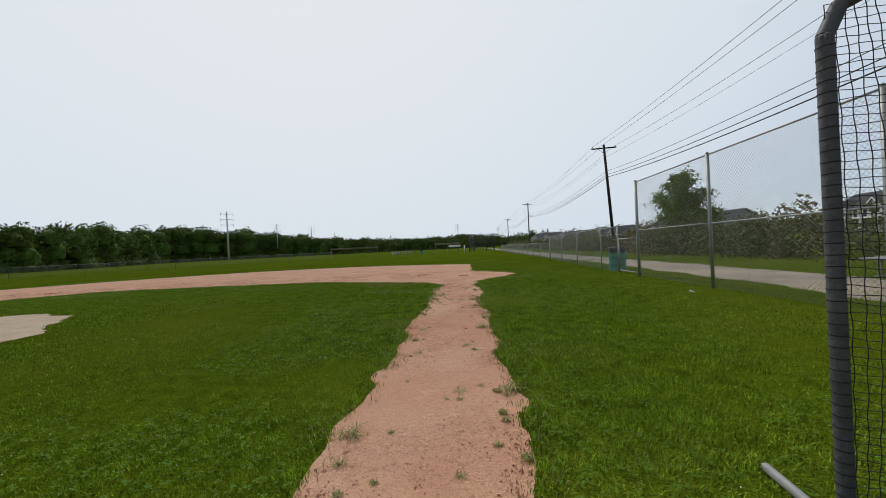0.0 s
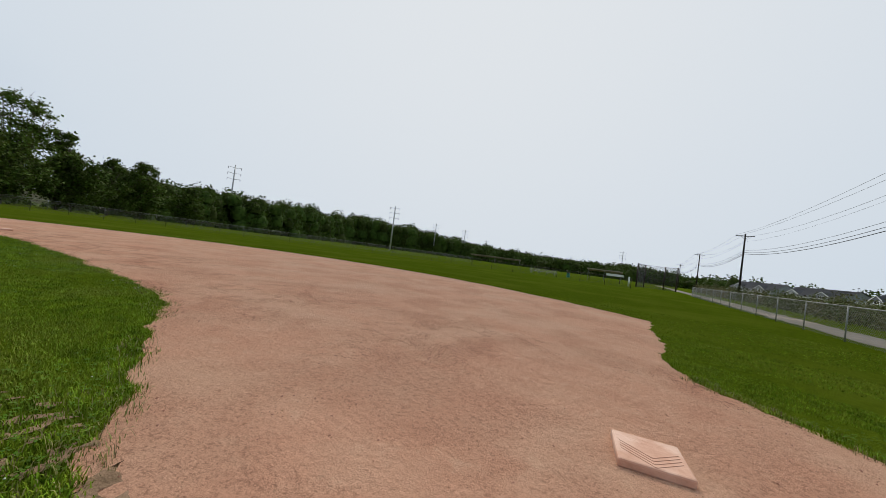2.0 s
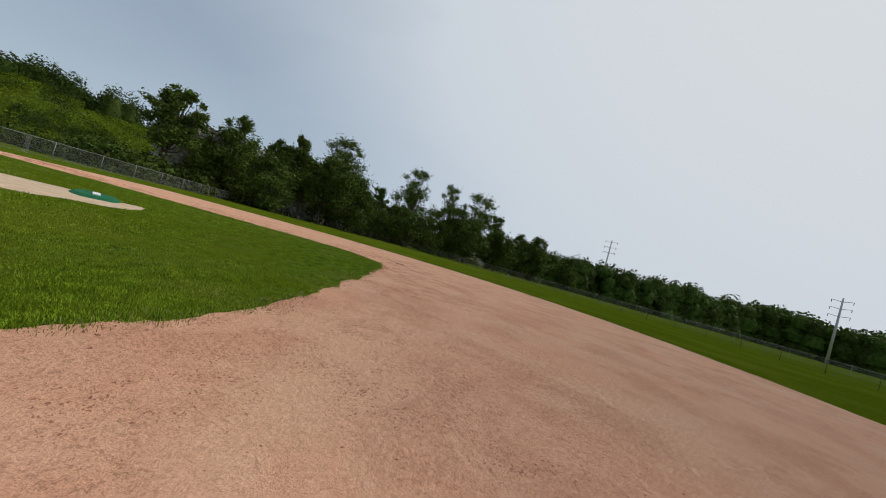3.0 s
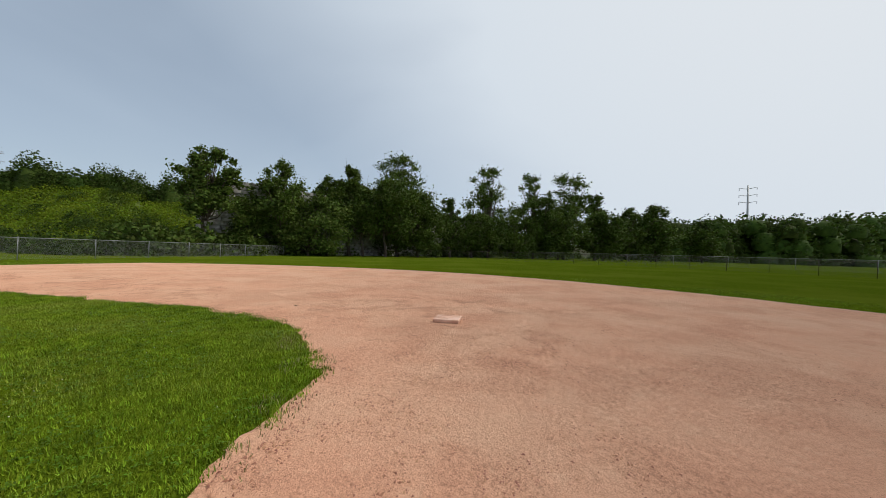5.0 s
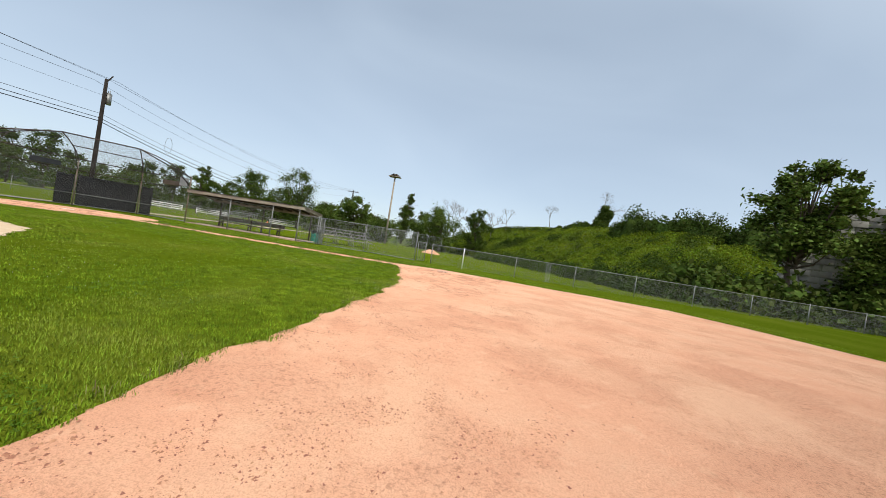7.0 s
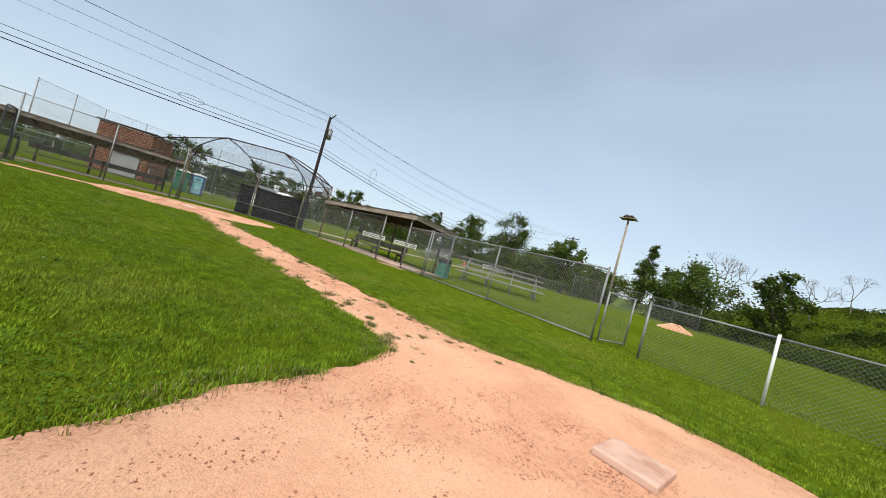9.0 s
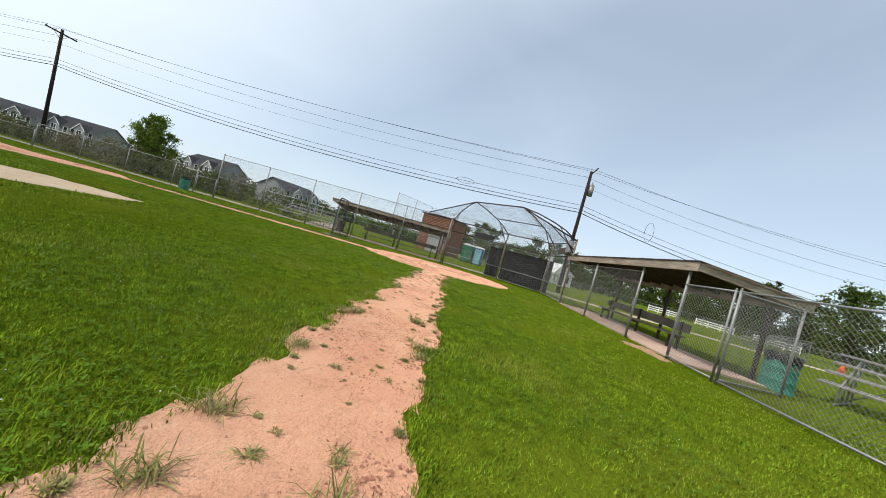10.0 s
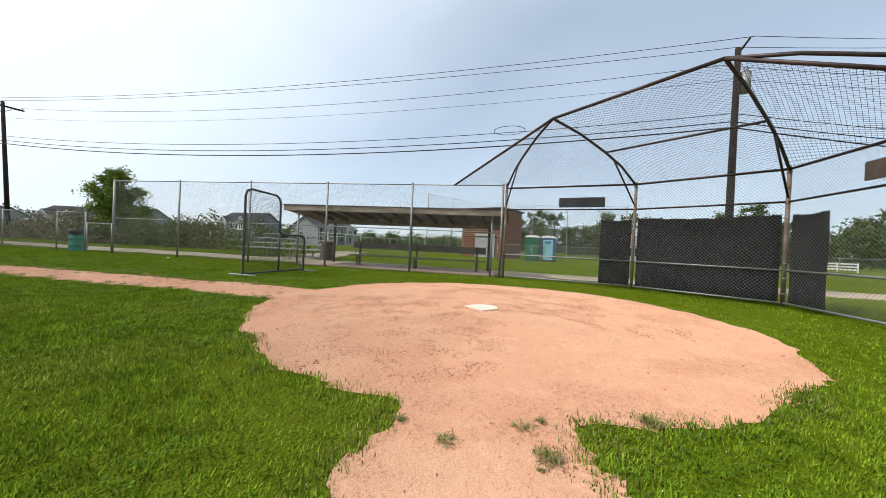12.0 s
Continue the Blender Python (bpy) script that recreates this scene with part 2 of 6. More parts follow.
M_POLE = mat("creosote_pole", (0.016, 0.012, 0.010), (0.045, 0.034, 0.027), 3.0, 0.9, bump=0.5, stretch=(3, 3, 0.4))
M_CABLE = mat("black_cable", (0.012, 0.012, 0.013), (0.02, 0.02, 0.02), 3.0, 0.6, bump=0)
M_GREYBOX = mat("grey_steel_box", (0.30, 0.31, 0.31), (0.42, 0.42, 0.42), 4.0, 0.5, 0.3, bump=0.1)
M_BASE = mat("dusty_base", (0.52, 0.29, 0.20), (0.62, 0.38, 0.28), 7.0, 0.8, bump=0.3, c3=(0.66, 0.44, 0.34), scale3=5.0)
M_PLATE = mat("home_plate_rubber", (0.66, 0.50, 0.40), (0.80, 0.68, 0.58), 9.0, 0.7, bump=0.2)
M_TURF = mat("green_mat", (0.005, 0.11, 0.045), (0.012, 0.18, 0.075), 30.0, 0.9, bump=0.6, bump_scale=200)
M_BRICK = mat("red_brick", (0.24, 0.105, 0.062), (0.33, 0.15, 0.09), 3.0, 0.9, bump=0.2, island=0.14)
M_MORTAR = mat("mortar", (0.26, 0.15, 0.105), (0.32, 0.20, 0.15), 6.0, 0.95, bump=0.2)
M_SHUTTER = mat("grey_shutter", (0.32, 0.33, 0.33), (0.42, 0.42, 0.42), 4.0, 0.5, 0.3, bump=0.1)
M_SIDING = mat("grey_siding", (0.24, 0.25, 0.27), (0.33, 0.34, 0.36), 2.0, 0.8, bump=0.2, obj_rand=0.25)
M_SHINGLE = mat("roof_shingle", (0.11, 0.115, 0.125), (0.18, 0.18, 0.195), 3.0, 0.9, bump=0.4, obj_rand=0.15)
M_GLASS = mat("window_glass", (0.03, 0.035, 0.04), (0.05, 0.055, 0.06), 1.0, 0.08, bump=0, spec=0.6)
M_BARK = mat("bark", (0.06, 0.045, 0.035), (0.14, 0.11, 0.085), 5.0, 0.95, bump=0.6, stretch=(2, 2, 0.5))
M_DEADWOOD = mat("dead_wood", (0.17, 0.15, 0.13), (0.28, 0.25, 0.22), 5.0, 0.9, bump=0.4)
M_LEAF = mat("oak_leaves", (0.038, 0.063, 0.010), (0.098, 0.138, 0.020), 0.35, 0.6, bump=0, island=0.45, translucent=0.10, spec=0.1)
M_LEAF_B = mat("locust_leaves", (0.054, 0.086, 0.014), (0.118, 0.165, 0.028), 0.4, 0.6, bump=0, island=0.45, translucent=0.12, spec=0.1)
M_WEED = mat("hillside_weeds", (0.10, 0.160, 0.010), (0.225, 0.285, 0.023), 0.35, 0.7, bump=0, c3=(0.045, 0.068, 0.012), scale3=0.2, f3=(0.50, 0.62), island=0.35, translucent=0.35, spec=0.05)
M_BRIGHTLEAF = mat("bright_leaves", (0.085, 0.135, 0.018), (0.190, 0.260, 0.036), 0.5, 0.6, bump=0, island=0.45, translucent=0.25, spec=0.1)
M_SHRUB = mat("shrub_leaves", (0.026, 0.046, 0.008), (0.078, 0.120, 0.018), 0.5, 0.7, bump=0, island=0.4, translucent=0.2, spec=0.1)
M_HEDGE = mat("hedge_leaves", (0.055, 0.075, 0.02), (0.125, 0.14, 0.045), 0.3, 0.7, bump=0, c3=(0.16, 0.13, 0.07), scale3=0.15, island=0.4, translucent=0.25)
M_STONE = mat("retaining_stone", (0.27, 0.26, 0.24), (0.40, 0.39, 0.36), 1.0, 0.9, bump=0.4, island=0.25)
M_ORANGE = mat("orange_plastic", (0.75, 0.10, 0.03), (0.85, 0.16, 0.06), 5.0, 0.5, bump=0)
M_GREENPLASTIC = mat("green_plastic", (0.01, 0.12, 0.06), (0.02, 0.17, 0.09), 2.0, 0.5, bump=0.05)
M_BLUEPLASTIC = mat("pale_blue_plastic", (0.22, 0.48, 0.55), (0.30, 0.58, 0.64), 2.0, 0.5, bump=0.05)
M_NAVYPLASTIC = mat("navy_plastic", (0.03, 0.09, 0.22), (0.05, 0.13, 0.28), 2.0, 0.5, bump=0.05)
M_SIGN = mat("dark_sign", (0.03, 0.035, 0.04), (0.05, 0.055, 0.06), 3.0, 0.6, bump=0.05)


# ---- helpers ----
def tube(bm, a, b, r, seg=8, r2=None, caps=True):
    a, b = Vector(a), Vector(b)
    d = b - a
    if d.length < 1e-6:
        return
    q = d.to_track_quat("Z", "Y").to_matrix()
    r2 = r if r2 is None else r2
    rings = []
    for p, rad in ((a, r), (b, r2)):
        rings.append([bm.verts.new(p + q @ Vector((rad * math.cos(2 * math.pi * i / seg), rad * math.sin(2 * math.pi * i / seg), 0))) for i in range(seg)])
    for i in range(seg):
        f = bm.faces.new((rings[0][i], rings[0][(i + 1) % seg], rings[1][(i + 1) % seg], rings[1][i]))
        f.smooth = seg > 4
    if caps:
        bm.faces.new(rings[0][::-1])
        bm.faces.new(rings[1])


def pipe(bm, pts, r, seg=8):
    """A bent pipe through points, one skin."""
    pts = [Vector(p) for p in pts]
    rings = []
    for i, p in enumerate(pts):
        d = (pts[min(i + 1, len(pts) - 1)] - pts[max(i - 1, 0)]).normalized()
        q = d.to_track_quat("Z", "Y").to_matrix()
        rings.append([bm.verts.new(p + q @ Vector((r * math.cos(2 * math.pi * k / seg), r * math.sin(2 * math.pi * k / seg), 0))) for k in range(seg)])
    for r0, r1 in zip(rings, rings[1:]):
        off = min(range(seg), key=lambda k: (r0[0].co - r1[k].co).length)
        for k in range(seg):
            f = bm.faces.new((r0[k], r0[(k + 1) % seg], r1[(k + 1 + off) % seg], r1[(k + off) % seg]))
            f.smooth = True
    bm.faces.new(rings[0][::-1])
    bm.faces.new(rings[-1])


def box(bm, c, size, rz=0.0, rx=0.0, ry=0.0, bevel=0.0):
    m = Matrix.Translation(c) @ Euler((radians(rx), radians(ry), radians(rz))).to_matrix().to_4x4() @ Matrix.Diagonal((*size, 1))
    g = bmesh.ops.create_cube(bm, size=1, matrix=m)
    if bevel:
        es = {e for v in g["verts"] for e in v.link_edges}
        bmesh.ops.bevel(bm, geom=list(es), offset=bevel, segments=2, affect="EDGES", profile=0.5)


def board(bm, a, b, w, h, bevel=0.0):
    """A straight board from a to b; w across (level), h upright."""
    a, b = Vector(a), Vector(b)
    d = b - a
    rz = math.degrees(math.atan2(d.y, d.x))
    ry = -math.degrees(math.atan2(d.z, math.hypot(d.x, d.y)))
    box(bm, (a + b) / 2, (d.length, w, h), rz=rz, ry=ry, bevel=bevel)


def part(name, bm, material, parent=None, label=""):
    me = bpy.data.meshes.new(name)
    bm.to_mesh(me)
    bm.free()
    me.materials.append(material)
    ob = new(name, me)
    if parent:
        ob.parent = parent
        ob.matrix_parent_inverse = parent.matrix_world.inverted() if parent.type == "EMPTY" else Matrix()
    if label:
        ob["label"] = label
    return ob


def thing(name, label, category, group="", kind="", at=None):
    ob = new(name)
    ob.empty_display_size = 0.2
    if at is not None:
        ob.matrix_world = at
        bpy.context.view_layer.update()
    return tagged(ob, label, category, group, kind)


def raw(name, verts, faces_flat, n, material, smooth=False):
    """A mesh from arrays: verts (k,3), faces as rows of n corners."""
    me = bpy.data.meshes.new(name)
    verts = np.ascontiguousarray(verts, dtype=np.float32)
    faces_flat = np.ascontiguousarray(faces_flat, dtype=np.int32).reshape(-1, n)
    me.vertices.add(len(verts))
    me.vertices.foreach_set("co", verts.ravel())
    me.loops.add(faces_flat.size)
    me.loops.foreach_set("vertex_index", faces_flat.ravel())
    me.polygons.add(len(faces_flat))
    me.polygons.foreach_set("loop_start", np.arange(0, faces_flat.size, n, dtype=np.int32))
    me.polygons.foreach_set("loop_total", np.full(len(faces_flat), n, dtype=np.int32))
    if smooth:
        me.polygons.foreach_set("use_smooth", np.ones(len(faces_flat), dtype=bool))
    me.update(calc_edges=True)
    me.validate()
    me.materials.append(material)
    return me


RNG = np.random.default_rng(7)
LAT = RNG.random((256, 256))


def vnoise(x, y, scale):
    """Smooth value noise in 0..1 on arrays."""
    x, y = np.asarray(x) / scale + 91.3, np.asarray(y) / scale + 47.7
    xi, yi = np.floor(x).astype(int), np.floor(y).astype(int)
    fx, fy = x - xi, y - yi
    fx, fy = fx * fx * (3 - 2 * fx), fy * fy * (3 - 2 * fy)
    a, b = LAT[xi % 256, yi % 256], LAT[(xi + 1) % 256, yi % 256]
    c, d = LAT[xi % 256, (yi + 1) % 256], LAT[(xi + 1) % 256, (yi + 1) % 256]
    return (a * (1 - fx) + b * fx) * (1 - fy) + (c * (1 - fx) + d * fx) * fy


def fbm(x, y, scale, octaves=4):
    out, amp, tot = 0, 1.0, 0.0
    for k in range(octaves):
        out = out + amp * vnoise(x + 13.1 * k, y - 7.7 * k, scale / 2**k)
        tot += amp
        amp *= 0.5
    return out / tot


# ---- ground plan: where clay, sand and lawn lie (metres from home plate) ----
B = 18.29


def smax(a, b, k):
    h = np.clip(0.5 + 0.5 * (a - b) / k, 0, 1)
    return b + (a - b) * h + k * h * (1 - h)


def smin(a, b, k):
    return -smax(-a, -b, k)


def half(x, y, ax, ay, bx, by):
    """Signed distance to the line a-b, positive to its left."""
    dx, dy = bx - ax, by - ay
    n = math.hypot(dx, dy)
    return (dx * (y - ay) - dy * (x - ax)) / n


def infield_lawn(x, y):
    """Below 0 on the lawn square inside the bases."""
    d = smax(x + 0.56, y - 18.02, 0.3)
    d = smax(d, -17.82 - x, 4.4)
    d = smax(d, 0.27 - y, 0.3)
    d = smax(d, -half(x, y, -0.6, 15.5, -5.0, 17.62), 0.7)
    d = smax(d, half(x, y, -16.2, 0.3, -17.6, 5.0), 0.8)
    return d


def clay(x, y, rough=1.0):
    """Below 0 where the clay lies."""
    skin = np.hypot(x + 11.2, y - 11.2) - 19.5
    edge1 = smin(x - 0.5, np.hypot(x - 0.2, y - 18.2) - 1.95, 1.4)
    low = -0.95 - 0.19 * (np.clip(x, -60, -18.5) + 22)
    edge3 = smax(low - y, -half(x, y, -17.6, -1.75, -16.1, -0.65), 0.5)
    skin = np.maximum(np.maximum(skin, edge1), edge3)
    skin = np.maximum(skin, -infield_lawn(x, y))
    wob = (fbm(x, y, 1.6, 3) - 0.5) * 0.7
    p1 = np.maximum(np.abs(x - 0.04 - wob * 0.15) - 0.59, np.maximum(-y, y - 16.5))
    p3 = np.maximum(np.abs(y + 0.23 + 0.05 * np.clip((-x - 11) / 3, 0, 1) - wob * 0.25) - 0.52 + (fbm(x - 4, y + 8, 0.30, 4) - 0.5) * 0.34, np.maximum(x, -17 - x))
    home = np.hypot(x - 0.1, y + 0.2) - 3.36
    d = np.minimum(np.minimum(skin, home), np.minimum(p1, p3))
    return d + rough * ((fbm(x, y, 0.9, 3) - 0.5) * 0.26 + (fbm(x + 11, y - 5, 0.3, 2) - 0.5) * 0.16)


def mound(x, y):
    u, v = (-x + y) / math.sqrt(2) - 13.6, (x + y) / math.sqrt(2) - 0.1
    return (np.hypot(u / 3.0, v / 1.7) - 1.0) * 1.6 + (fbm(x, y, 0.8, 4) - 0.5) * 0.5


def road_x(y):
    return 8.0 + 0.012 * (y - 15) + 0.2 * np.sin(y * 0.11)


def road(x, y):
    d = np.abs(x - road_x(y)) - 1.2
    spur = np.maximum(np.abs(y - 9.5 - 0.25 * (x - 8)) - 1.3, np.maximum(7 - x, x - 24))
    return np.minimum(d, spur) + (fbm(x, y, 1.4, 4) - 0.5) * 0.8


def patch_sheet(name, fn, x0, x1, y0, y1, cell, base, relief, material, label, category):
    """A sheet of ground that fills the inside of fn, its rim drawn onto the outline, with a relief of its own."""
    xs, ys = np.arange(x0, x1 + cell, cell), np.arange(y0, y1 + cell, cell)
    gx, gy = np.meshgrid(xs, ys, indexing="ij")
    d = fn(gx, gy)
    e = 0.02
    dx, dy = (fn(gx + e, gy) - d) / e, (fn(gx, gy + e) - d) / e
    g2 = np.maximum(dx * dx + dy * dy, 0.3)
    outside = d > 0
    step = np.clip(d / g2, 0, cell * 1.2) * outside
    px, py = gx - dx * step, gy - dy * step
    z = base + relief(px, py) * np.clip(-d / 0.25, 0.05, 1)
    ok = ~outside
    keep = ok[:-1, :-1] | ok[1:, :-1] | ok[:-1, 1:] | ok[1:, 1:]
    idx = np.arange(gx.size).reshape(gx.shape)
    q = np.stack([idx[:-1, :-1], idx[1:, :-1], idx[1:, 1:], idx[:-1, 1:]], -1)[keep]
    used, inv = np.unique(q, return_inverse=True)
    v = np.stack([px.ravel(), py.ravel(), z.ravel()], 1)[used]
    me = raw(name, v, inv.reshape(-1, 4), 4, material, smooth=True)
    return tagged(new(name, me), label, category, kind="structure")


# ---- ground ----
gbm = bmesh.new()
half_w = 2600
steps = [-half_w, -900, -400, -200, -120, -80, -60, -45, -30, -15, 0, 15, 30, 45, 60, 80, 120, 200, 400, 900, half_w]
vs = {(a, b): gbm.verts.new((a, b, 0)) for a in steps for b in steps}
for a0, a1 in zip(steps, steps[1:]):
    for b0, b1 in zip(steps, steps[1:]):
        gbm.faces.new((vs[a0, b0], vs[a1, b0], vs[a1, b1], vs[a0, b1]))
ground = part("ground", gbm, M_LAWN)
tagged(ground, "mown green lawn with clover and worn dry patches", "lawn", kind="structure")


def clay_relief(x, y):
    scuff = 0.006 + fbm(x, y, 0.9, 3) * 0.006
    heel = np.clip(vnoise(x + 3, y, 0.25) - 0.6, 0, 1) * 0.03 * np.clip((fbm(x, y, 3.0, 2) - 0.48) * 8, 0, 1)
    pits = (fbm(x + 8, y + 2, 0.24, 2) - 0.5) * 0.006 * np.clip((fbm(x + 1, y - 6, 2.0, 2) - 0.38) * 5, 0, 1)
    return np.maximum(scuff - heel + pits, 0.002)


patch_sheet("infield_clay", clay, -33, 5, -4.5, 32, 0.075, 0.003, clay_relief, M_DIRT, "reddish infield clay with scuffs and worn edges", "clay")
patch_sheet("mound_sand", mound, -13.5, -5.5, 5.5, 14, 0.09, 0.006, lambda x, y: fbm(x, y, 0.5, 4) * 0.03, M_SAND, "pale sandy patch round the pitching mat", "sand")
def bare_spots(x, y):
    """Worn sandy spots in the lawn by first base."""
    reach = np.minimum(np.hypot((x + 2.2) / 1.2, (y - 15.75) / 0.5), np.hypot((x - 2.2) / 0.5, (y - 16.95) / 0.35)) - 1.0
    return np.maximum((0.60 - fbm(x + 9, y + 4, 0.07, 2)) * 0.5, reach * 0.6)


patch_sheet("bare_spots", bare_spots, -5, 4, 13, 18, 0.035, 0.008, lambda x, y: fbm(x, y, 0.4, 3) * 0.008, M_BARE, "worn sandy bare spots in the lawn", "sand")
def dugout_wear(x, y):
    """Trodden bare soil in front of the third-base dugout's opening."""
    return np.maximum((np.hypot((x + 8.0) / 0.6, (y + 5.45) / 0.28) - 1.0) * 0.5 + (fbm(x, y, 0.35, 4) - 0.5) * 0.8, -5.9 - y)


patch_sheet("trodden_soil", dugout_wear, -11, -4, -6.2, -4.0, 0.06, 0.007, lambda x, y: fbm(x, y, 0.4, 3) * 0.012, M_BARE, "trodden sandy soil in front of the dugout", "soil")
patch_sheet("gravel_road", road, 4, 25, -60, 190, 0.35, 0.006, lambda x, y: fbm(x, y, 1.0, 3) * 0.02, M_GRAVEL, "pale gravel lane beside the fence", "road")


# ---- bases ----
def base_bag(x, y, rz):
    m = pose(x, y, 0.012, 0, 0, rz)
    t = thing("base", "dusty pinkish square base with a grooved top", "base", "bases of the diamond", at=m)
    bm = bmesh.new()
    box(bm, (x, y, 0.037), (0.39, 0.39, 0.055), rz=rz, bevel=0.012)
    part("bag", bm, M_BASE, t)
    a = radians(rz)
    for k in range(4):
        for s in (-1, 1):
            bm = bmesh.new()
            r0 = 0.05 + 0.035 * k
            p = [Vector((s * 0.16, -r0 + 0.10, 0)), Vector((0, -r0 - 0.03, 0))]
            q = [Vector((x + v.x * math.cos(a) - v.y * math.sin(a), y + v.x * math.sin(a) + v.y * math.cos(a), 0.066)) for v in p]
            board(bm, q[0], q[1], 0.008, 0.003)
            part("tread_rib", bm, M_BASE, t)
    return t


base_bag(0.13, 18.08, 8)
base_bag(-18.33, 18.25, 3)
base_bag(-18.2, -0.08, -4)
hp = bmesh.new()
hv = [hp.verts.new((x, y, z)) for z in (0.008, 0.030) for x, y in ((-0.30, 0.0), (-0.15, -0.215), (0.15, -0.215), (0.15, 0.215), (-0.15, 0.215))]
RH = pose(-0.0, 0.0, 0, 0, 0, 135)
hp.faces.new(hv[5:])
hp.faces.new(hv[:5][::-1])
for i in range(5):
    hp.faces.new((hv[i], hv[(i + 1) % 5], hv[5 + (i + 1) % 5], hv[5 + i]))
bmesh.ops.recalc_face_normals(hp, faces=hp.faces)
bmesh.ops.transform(hp, matrix=RH, verts=hp.verts)
tagged(part("home_plate", hp, M_PLATE), "worn white five-sided home plate set in clay", "home plate")

# green portable pitching mat with a white rubber
MM = pose(-11.6, 10.75, 0.02, 0, 0, 45)
mat_t = thing("pitching_mat", "green turf pitching mat with a white rubber on it", "pitching mat", at=MM)
bm = bmesh.new()
bmesh.ops.create_circle(bm, cap_ends=True, segments=40, radius=1.0)
for v in bm.verts:
    v.co.x *= 0.85
    v.co.y = math.copysign(abs(v.co.y) ** 0.7, v.co.y) * 0.48
ext = bmesh.ops.extrude_face_region(bm, geom=list(bm.faces))
top = [v for v in ext["geom"] if isinstance(v, bmesh.types.BMVert)]
for v in top:
    v.co.z += 0.06
    v.co.x *= 0.86
    v.co.y *= 0.82
bmesh.ops.recalc_face_normals(bm, faces=bm.faces)
bmesh.ops.transform(bm, matrix=MM, verts=bm.verts)
part("mat", bm, M_TURF, mat_t)
bm = bmesh.new()
box(bm, (0, 0, 0.075), (0.61, 0.15, 0.03), bevel=0.006)
bmesh.ops.transform(bm, matrix=MM, verts=bm.verts)
part("rubber", bm, M_WHITEPAINT, mat_t, "white pitching rubber")


# ---- fences ----
def link_mesh(p0, p1, z0, z1, pitch=0.075, r=0.0022, slope=0.0):
    """Chain-link fabric as crossing slanted wires, cut to the bay. slope: how much higher z1 is at p1."""
    p0, p1 = Vector((*p0[:2], 0)), Vector((*p1[:2], 0))
    L = (p1 - p0).length
    u = (p1 - p0) / L
    nrm = Vector((-u.y, u.x, 0))
    segs = []
    H = z1 - z0
    n = int((L + H) / pitch) + 1
    for s in (1, -1):
        for i in range(n + 1):
            c = i * pitch - (H if s == 1 else 0)
            a0, b0 = c, c + s * H
            za, zb = z0, z1
            lo, hi = 0.0, 1.0
            d = b0 - a0
            for bound, sign in ((0.0, 1), (L, -1)):
                f = (bound - a0) / d
                if sign * d > 0:
                    lo = max(lo, f)
                else:
                    hi = min(hi, f)
            if hi - lo > 1e-3:
                A = p0 + u * (a0 + d * lo) + Vector((0, 0, za + H * lo)) + nrm * 0.002 * s
                Bp = p0 + u * (a0 + d * hi) + Vector((0, 0, za + H * hi)) + nrm * 0.002 * s
                segs.append((A, Bp))
    a = np.array([list(s[0]) for s in segs])
    b = np.array([list(s[1]) for s in segs])
    if slope:
        for arr in (a, b):
            f = ((arr[:, 0] - p0.x) * u.x + (arr[:, 1] - p0.y) * u.y) / L
            arr[:, 2] += slope * f * (arr[:, 2] - z0) / H
    return wires(a, b, r)


def wires(a, b, r):
    """Three-sided wires from a to b (arrays)."""
    d = b - a
    d = d / np.maximum(np.linalg.norm(d, axis=1, keepdims=True), 1e-9)
    ref = np.where(np.abs(d[:, 2:3]) > 0.9, np.array([[1.0, 0, 0]]), np.array([[0, 0, 1.0]]))
    s = np.cross(d, ref)
    s = s / np.linalg.norm(s, axis=1, keepdims=True)
    t = np.cross(d, s)
    v = []
    for end in (a, b):
        for k in range(3):
            an = 2 * math.pi * k / 3
            v.append(end + r * (math.cos(an) * s + math.sin(an) * t))
    v = np.stack(v, 1)
    base = np.arange(len(a))[:, None, None] * 6
    f = np.array([[0, 1, 4, 3], [1, 2, 5, 4], [2, 0, 3, 5]])[None] + base
    return v.reshape(-1, 3), f.reshape(-1, 4)


def fabric(name, arrays, material, parent):
    vs_, fs_, o = [], [], 0
    for v, f in arrays:
        vs_.append(v)
        fs_.append(f + o)
        o += len(v)
    ob = new(name, raw(name, np.concatenate(vs_), np.concatenate(fs_), 4, material))
    ob.parent = parent
    if parent.type == "EMPTY":
        ob.matrix_parent_inverse = parent.matrix_world.inverted()
    return ob


